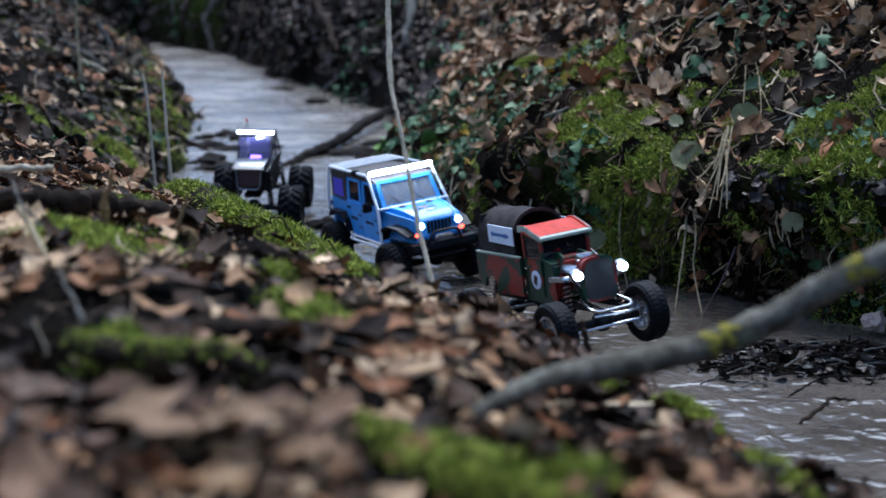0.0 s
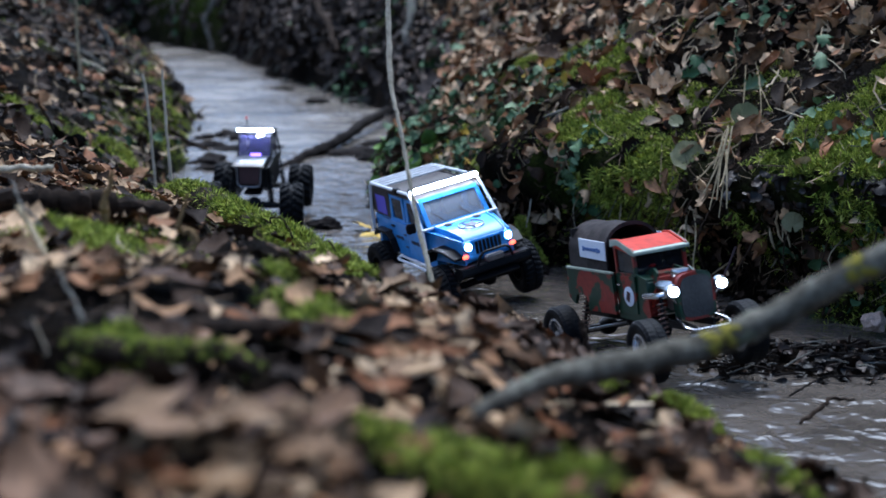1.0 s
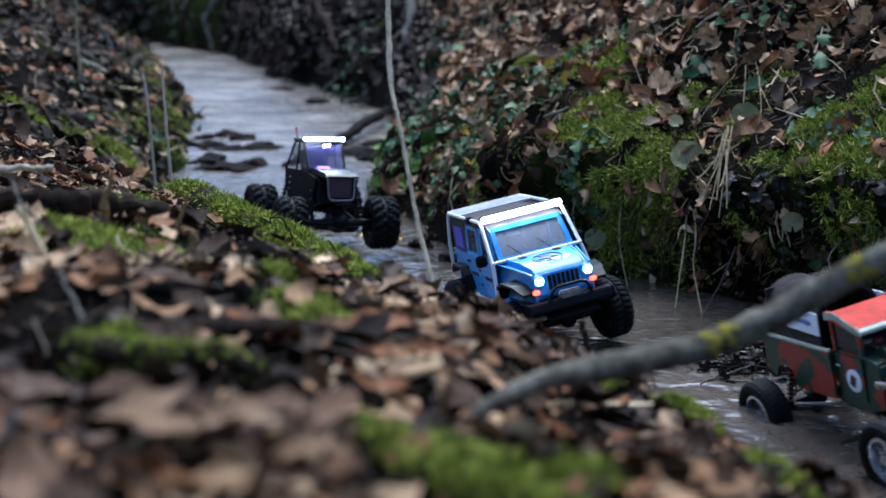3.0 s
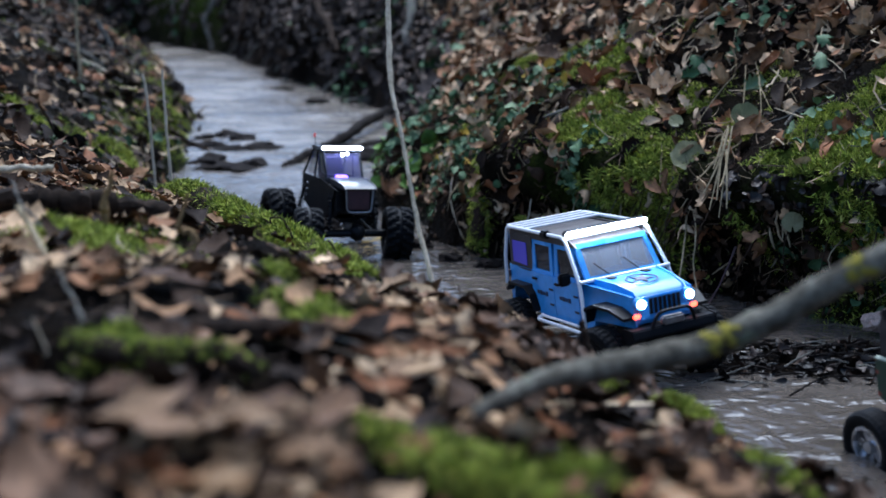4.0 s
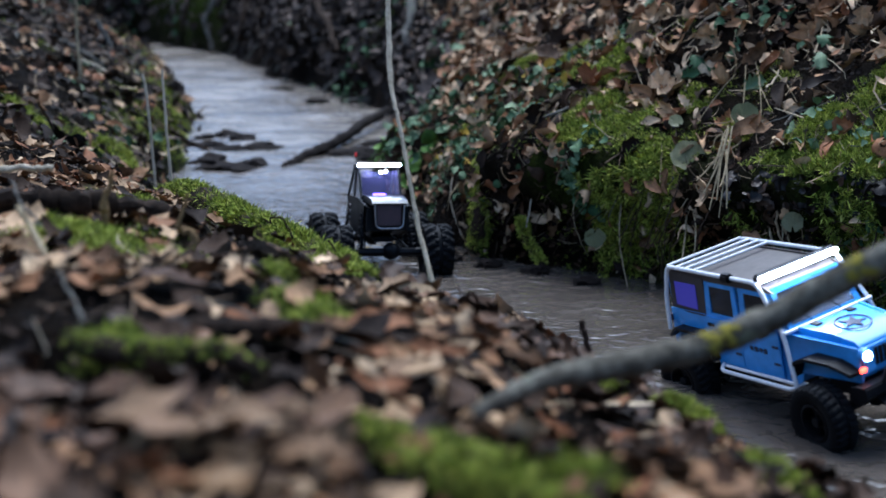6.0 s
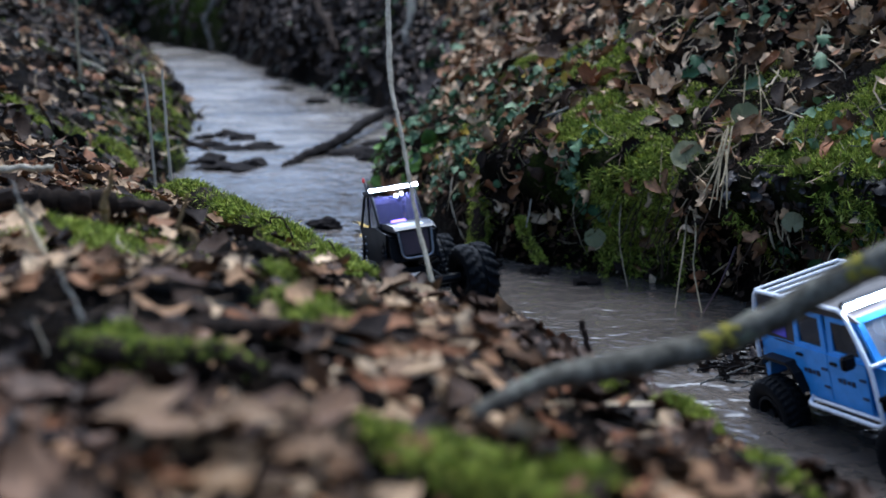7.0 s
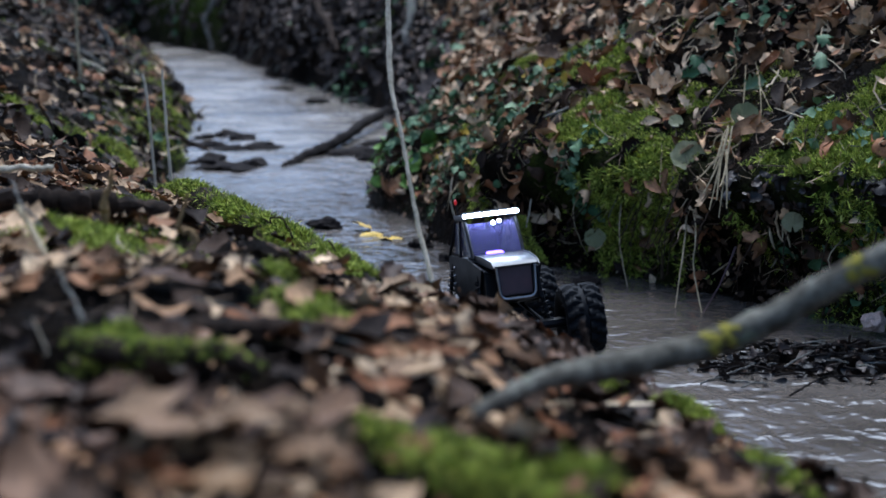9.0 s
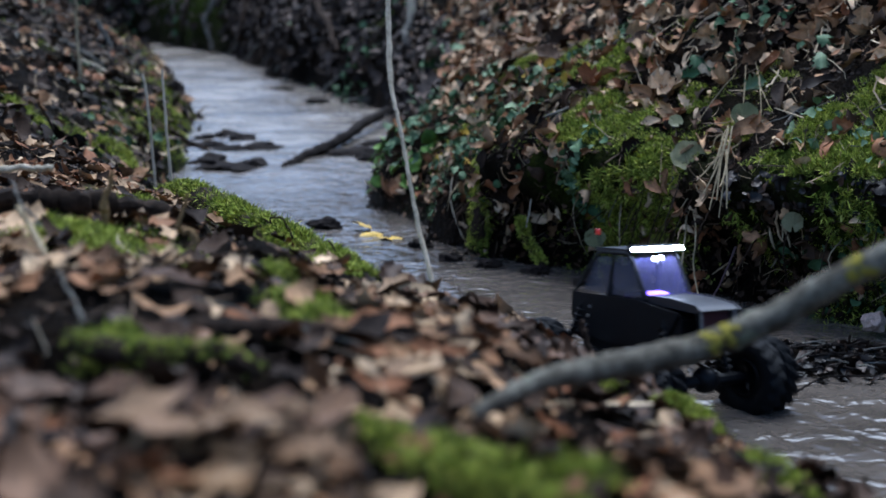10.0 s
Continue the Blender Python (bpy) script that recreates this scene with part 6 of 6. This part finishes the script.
def fur(line, rad, host, label, per, size):
    """Moss shoots all over the upper side of a limb, as a part of it."""
    clumps = np.array([noise.noise(Vector(q) * 28) for q in line])
    keep = np.clip(0.35 + 1.6 * clumps, 0.08, 1)
    pts, nms = [], []
    for i in rng.choice(len(line), per, p=keep / keep.sum()):
        d = Vector((rng.normal(), rng.normal(), abs(rng.normal()) * 1.2)).normalized()
        pts.append(np.array(line[i] + d * rad * rng.uniform(0.9, 1.25)))
        nms.append(np.array(d))
    pts, nms = np.array(pts), np.array(nms)
    ob = new("moss", strewn("moss", FINE, pts, frames_for(nms, 0.35), rng.uniform(size[0], size[1], len(pts)), M_MOSS))
    ob.parent = host
    tagged(ob, label, kind="stuff")


fur(ROOT_LINE, 0.008, root_ridge, "green moss coat on the root ridge", 300, (0.003, 0.008))
fur(FRONT_LINE, 0.008, front_root, "long bright moss cushion over a low root", 4200, (0.003, 0.008))
fur(LOG_LINE, 0.024, mossy_log, "green moss coat on the root log", 11000, (0.005, 0.014))
for stub, line, rad in STUBS:
    fur(line, rad, stub, "yellow-green moss on the root stub", 700, (0.006, 0.012))


# roots on the far bank
for k, pts in enumerate(([(-1.664, 10.4, 0.74), (-1.796, 10.4, 0.563), (-1.743, 10.35, 0.33)], [(-1.436, 10.0, 0.7), (-1.45, 9.8, 0.446)], [(-1.968, 10.6, 0.66), (-2.021, 10.6, 0.474)], [(-0.755, 8.1, 0.7), (-0.577, 7.5, 0.4)], [(-0.147, 7.2, 0.7), (-0.199, 6.9, 0.467)], [(-0.95, 8.5, 0.6), (-0.8, 8.0, 0.35)], [(-1.1, 9.2, 0.66), (-1.2, 9.0, 0.3)])):
    limb("root", pts, [0.02, 0.016, 0.012] if k in (0, 2) else [0.03, 0.02, 0.012], M_BARK if k in (0, 4) else M_ROOT, "bare root hanging down the far bank", "root", 8, 0.012, 80 + k)

ry = random.Random(41)
for k in range(46):
    y0 = ry.uniform(1.9, 3.7)
    x0 = float(bank_x(RIGHT_LINE, np.array([y0]))[0][0]) + ry.uniform(-0.05, 0.0)
    z0, z1 = ry.uniform(0.16, 0.27) * (1 if y0 < 3.3 else 0.7), ry.uniform(0.02, 0.12)
    limb("rootlet", [(x0 + 0.04, y0 + 0.02, z0), (x0 + ry.uniform(-0.02, 0.02), y0 - 0.02, (z0 + z1) / 2), (x0 + ry.uniform(-0.03, 0.03), y0 - 0.02, z1)], [0.0018, 0.0013, 0.0008], M_STRAW if k % 7 == 0 else M_ROOT, "thin rootlet hanging under the mossy lip", "root", 5, 0.0012, 500 + k)["group"] = "rootlets under the lip"
rf = random.Random(77)
for k in range(64):
    y0 = rf.uniform(6.4, 10.8)
    x0 = float(bank_x(RIGHT_LINE, np.array([y0]))[0][0]) + rf.uniform(0.0, 0.35)
    z0 = float(height(np.array([x0]), np.array([y0]))[0]) + 0.03
    ln = rf.uniform(0.15, 0.5)
    a = rf.uniform(-0.8, 0.8)
    x0, x1, y1 = x0 + 0.12, x0 + 0.12 - ln * 0.25 + 0.2 * a, y0 - ln * 0.2 + 0.1 * a
    z1 = max(float(height(np.array([x1]), np.array([y1]))[0]), float(water_level(np.array([y1]))[0])) + 0.02
    limb("root", [(x0, y0, z0), ((x0 + x1) / 2, (y0 + y1) / 2 - 0.04, (z0 + z1) / 2 + 0.03), (x1, y1, z1)], [rf.uniform(0.006, 0.016), 0.008, 0.005], M_BARK if k % 3 else M_ROOT, "thin root or stick trailing down the far bank", "root", 6, 0.01, 400 + k)["group"] = "roots on the far bank"

# twigs and bark on the mud bar
r = random.Random(5)
bar_twigs = []
for k in range(80):
    x, y, a, ln = r.gauss(0.66, 0.14), r.gauss(2.32, 0.06), r.uniform(-0.7, 0.7), r.uniform(0.03, 0.1)
    z = float(height(np.array([x]), np.array([y]))[0]) + r.uniform(0.004, 0.02)
    d = Vector((math.cos(a), math.sin(a), r.uniform(-0.15, 0.25))) * ln
    q = Vector((x, y, max(z, 0.003)))
    limb("wet_twig", [q - d / 2, q + Vector((0, 0, r.uniform(0, 0.006))), q + d / 2], [0.0018, 0.0022, 0.0014], M_WETWOOD if k % 5 else M_BARK, "dark wet twig on the mud bar", "twig", 5, 0.001, 100 + k)["group"] = "twigs on the mud bar"
r = random.Random(9)
for k in range(60):
    i = int(rng.choice(len(T_AREA), p=(lambda w: w / w.sum())(T_AREA * (right & (T_MID[:, 1] < 4.5) & (T_UP > 0.22)) + T_AREA * 0.6 * (near & (T_MID[:, 1] > 1.0)))))
    q, nm = Vector(T_MID[i]), Vector(T_N[i])
    d = nm.cross(Vector((r.gauss(0, 1), r.gauss(0, 1), r.gauss(0, 1)))).normalized() * r.uniform(0.04, 0.16)
    q += nm * 0.016
    limb("thin_twig", [q - d / 2, q + nm * r.uniform(0.0, 0.008), q + d / 2 + nm * r.uniform(0.0, 0.02)], [0.0016, 0.0014, 0.0009], (M_ROOT, M_BARK, M_ROOT, M_BARK)[k % 4], "thin dry twig among dead leaves", "twig", 5, 0.0015, 200 + k)["group"] = "thin twigs on the banks"


# ---------------------------------------------------------------- larger single leaves
def leaf_mesh(name, shape, material, thick=0.0):
    me = mesh_from(name, shape[0], shape[1], material)
    if len(shape) > 2:
        attr(me, "edge", shape[2])
    return me


def heart_shape(seed):
    """A round leaf with a notch at its stalk, slightly cupped, unit across."""
    rr = np.random.default_rng(seed)
    v, f = [(0, -0.18, 0)], []
    n = 22
    for ring in (0.5, 1.0):
        for k in range(n):
            a = -math.pi / 2 + 0.16 + (2 * math.pi - 0.32) * k / (n - 1)
            rad = 0.5 * ring * (1 + 0.05 * rr.normal())
            v.append((rad * math.cos(a), rad * math.sin(a) * 0.92 + (0.0 if ring == 1 else -0.05), 0.06 * ring * ring + 0.02 * rr.normal()))
    for k in range(n - 1):
        f += [(0, 1 + k, 2 + k), (1 + k, 1 + n + k, 2 + n + k), (1 + k, 2 + n + k, 2 + k)]
    return np.array(v), np.array(f)


HEARTS = [leaf_mesh("round_leaf", heart_shape(300 + k), M_ROUND) for k in range(3)]
for k, (x, y, z, size, rx, rz) in enumerate([(0.534, 2.94, 0.3, 0.08, 55, 20), (0.656, 2.95, 0.39, 0.062, 65, -20), (0.345, 3.04, 0.105, 0.05, 80, 180), (0.729, 2.61, 0.25, 0.045, 80, 60), (0.765, 2.58, 0.245, 0.05, 80, -40),
                                             (0.686, 2.63, 0.205, 0.045, 75, 0), (0.52, 3.03, 0.37, 0.035, 50, 40)]):
    ob = new("round_leaf", HEARTS[k % 3])
    ob.matrix_world = pose(x, y, z, rx, 0, 0) @ pose(0, 0, 0, 0, 0, rz) @ Matrix.Diagonal((size, size, size, 1))
    tagged(ob, "rounded grey-green leaf on the bank", "leaf", "round leaves on the bank")
LOBED = [leaf_mesh("lobed_leaf", leaf_shape("maple", 320 + k, 0.15, 0.2), M_GREEN_OBJ) for k in range(3)]
for k, (x, y, z, size, rx, rz) in enumerate([(0.705, 3.09, 0.475, 0.06, 45, 30), (0.61, 3.25, 0.535, 0.06, 45, 120), (0.64, 3.24, 0.55, 0.05, 35, -60), (0.58, 3.2, 0.5, 0.05, 40, 20), (0.83, 3.0, 0.5, 0.05, 45, 80), (0.45, 3.7, 0.55, 0.05, 40, 10), (0.42, 3.6, 0.5, 0.045, 50, 150), (0.87, 3.1, 0.57, 0.055, 40, -30)]):
    ob = new("lobed_leaf", LOBED[k % 3])
    z = float(height(np.array([x]), np.array([y]))[0]) + 0.03
    ob.matrix_world = pose(x, y, z, rx, 0, 0) @ pose(0, 0, 0, 0, 0, rz) @ Matrix.Diagonal((size, size, size, 1))
    tagged(ob, "blue-green lobed leaf standing on the leafy bank", "leaf", "lobed leaves on the bank")
for x, y, z, a, b, c, size in ((-0.202, 3.71, 0.006, 4, 0, 30, 0.085), (-0.225, 3.79, 0.016, 20, 10, 70, 0.07), (-0.145, 3.64, 0.005, 0, 4, 10, 0.075)):
    ob = new("floating_leaf", leaf_mesh("floating_leaf", leaf_shape("maple", int(100 * size), 0.1, 0.05), M_YELLOW))
    ob.matrix_world = pose(x, y, z, a, b, c) @ Matrix.Diagonal((size, size, size, 1))
    tagged(ob, "yellow leaf lying in the shallow water", "leaf", "yellow leaves in the stream")

# dead leaves that can be told apart, on the bank nearest the eye
LEAF_MESHES = [leaf_mesh("leaf", s, M_LEAF_OBJ) for s in LAID]
TAN_MESHES = [leaf_mesh("leaf", leaf_shape(k, 400 + i, 0.2, 0.1, wild=0.5), M_PALE_OBJ) for i, k in enumerate(["oak", "beech", "oak", "maple", "beech"])]
BIG = [(-0.046, 1.66, 0.1), (0.062, 1.504, 0.08), (0.026, 1.679, 0.07), (-0.252, 1.224, 0.075), (0.085, 1.708, 0.055), (-0.358, 1.377, 0.075), (-0.015, 1.459, 0.065), (-0.149, 1.569, 0.055), (0.14, 1.055, 0.06), (-0.039, 1.082, 0.065)]
rb = random.Random(12)
BIG += [(min(rb.gauss(-0.125, 0.03), -0.075), rb.gauss(0.79, 0.04), rb.uniform(0.05, 0.08)) for _ in range(22)]
for k, (x, y, size) in enumerate(BIG):
    z = float(height(np.array([x]), np.array([y]))[0]) + 0.014 + (0.012 * (k % 3) if k > 9 else 0.0)
    ob = new("leaf", TAN_MESHES[k % len(TAN_MESHES)])
    ob.matrix_world = pose(x, y, z, rb.uniform(-6, 14), rb.uniform(-12, 12), rb.uniform(0, 360)) @ Matrix.Diagonal((size, size, size, 1))
    ob.parent = ground
M_BLEACHED = leaf_mat("bleached_leaf", [(0, (0.42, 0.3, 0.17)), (1, (0.5, 0.37, 0.22))], per="object")
bleached = new("leaf", leaf_mesh("leaf", leaf_shape("round", 431, 0.1, 0.12, wild=0.4), M_BLEACHED))
bleached.matrix_world = pose(-0.044, 1.62, 0.266, 18, 0, 8) @ Matrix.Diagonal((0.08, 0.045, 0.06, 1))
bleached.parent = ground
blade = new("leaf", leaf_mesh("leaf", leaf_shape("beech", 437, 0.2, 0.5), M_PALE_OBJ))
blade.matrix_world = pose(-0.09, 0.95, 0.344, 0, 70, 12) @ pose(0, 0, 0, 60, 0, 0) @ Matrix.Diagonal((0.07, 0.03, 0.05, 1))
blade.parent = ground
lp, ln = pick(near * bare * hollow * (1 - 0.95 * damp) * (T_MID[:, 1] > 0.7) * (T_MID[:, 1] < 2.3) * (T_DL > 0.03) * (1 - np.exp(-((T_MID[:, 0] - 0.1) / 0.1) ** 2 - ((T_MID[:, 1] - 1.1) / 0.1) ** 2)), 262)
lr = frames_for(ln, 0.18)
for k in range(len(lp)):
    size = float(rng.uniform(0.035, 0.062))
    ob = new("leaf", LEAF_MESHES[k % len(LEAF_MESHES)])
    m = Matrix.Translation(lp[k] + ln[k] * rng.uniform(0.006, 0.014)) @ Matrix([list(row) for row in lr[k]]).to_4x4()
    ob.matrix_world = m @ Matrix.Diagonal((size, size, size, 1))
    ob.parent = ground

# a forked twig in the shallows, swept off by the lorry
drift_twig = limb("drift_twig", [(-0.06, -0.06, 0.004), (-0.02, -0.02, 0.012), (0.01, 0.015, 0.02), (0.05, 0.03, 0.012)], [0.003, 0.0035, 0.003, 0.002], M_ROOT, "dark forked twig in the shallow water", "twig", 6, 0.002, 600)


# ---------------------------------------------------------------- what moves
def motions():
    def drive(thing, wheels, path, steer):
        walk(thing, [(t, pose(x, y, z, a, b, c)) for t, x, y, z, a, b, c in path])
        ts, xs, ys = ([p[k] for p in path] for k in range(3))
        times = [k / 10 for k in range(101)]
        spots = [(np.interp(t, ts, xs), np.interp(t, ts, ys)) for t in times]
        run = [0.0]
        for a, b in zip(spots, spots[1:]):
            run.append(run[-1] + math.hypot(b[0] - a[0], b[1] - a[1]))
        for wheel, (x, y, z), r in wheels:
            rows = []
            for t, s in zip(times, run):
                turn = np.interp(t, [p[0] for p in steer], [p[1] for p in steer]) if x > 0 else 0.0
                rows.append((t, pose(x, y, z, 0, 0, turn) @ Matrix.Rotation(s / r, 4, "Y")))
            walk(wheel, rows)
    walk(drift_twig, [(0, pose(0.595, 2.02, 0)), (2.6, pose(0.595, 2.02, 0)), (3.2, pose(0.7, 1.8, -0.005, 0, 0, -30)), (3.7, pose(0.85, 1.5, -0.01, 0, 0, -50)), (10, pose(1.2, 0.3, -0.01, 0, 0, -70))])
    drive(jeep, jeep_wheels, JEEP_PATH, [(0, 0), (2, -8), (3, 5), (4.5, 10), (6, -5), (10, 0)])
    drive(lorry, lorry_wheels, LORRY_PATH, [(0, 0), (1, -6), (2, -4), (4, 6), (10, 0)])
    drive(crawler, crawler_wheels, CRAWLER_PATH, [(0, 0), (2, 12), (3.5, -12), (5, -12), (6, 0), (7, 8), (7.5, -22), (8, -28), (8.5, -18), (9, -4), (10, 4)])


motions()
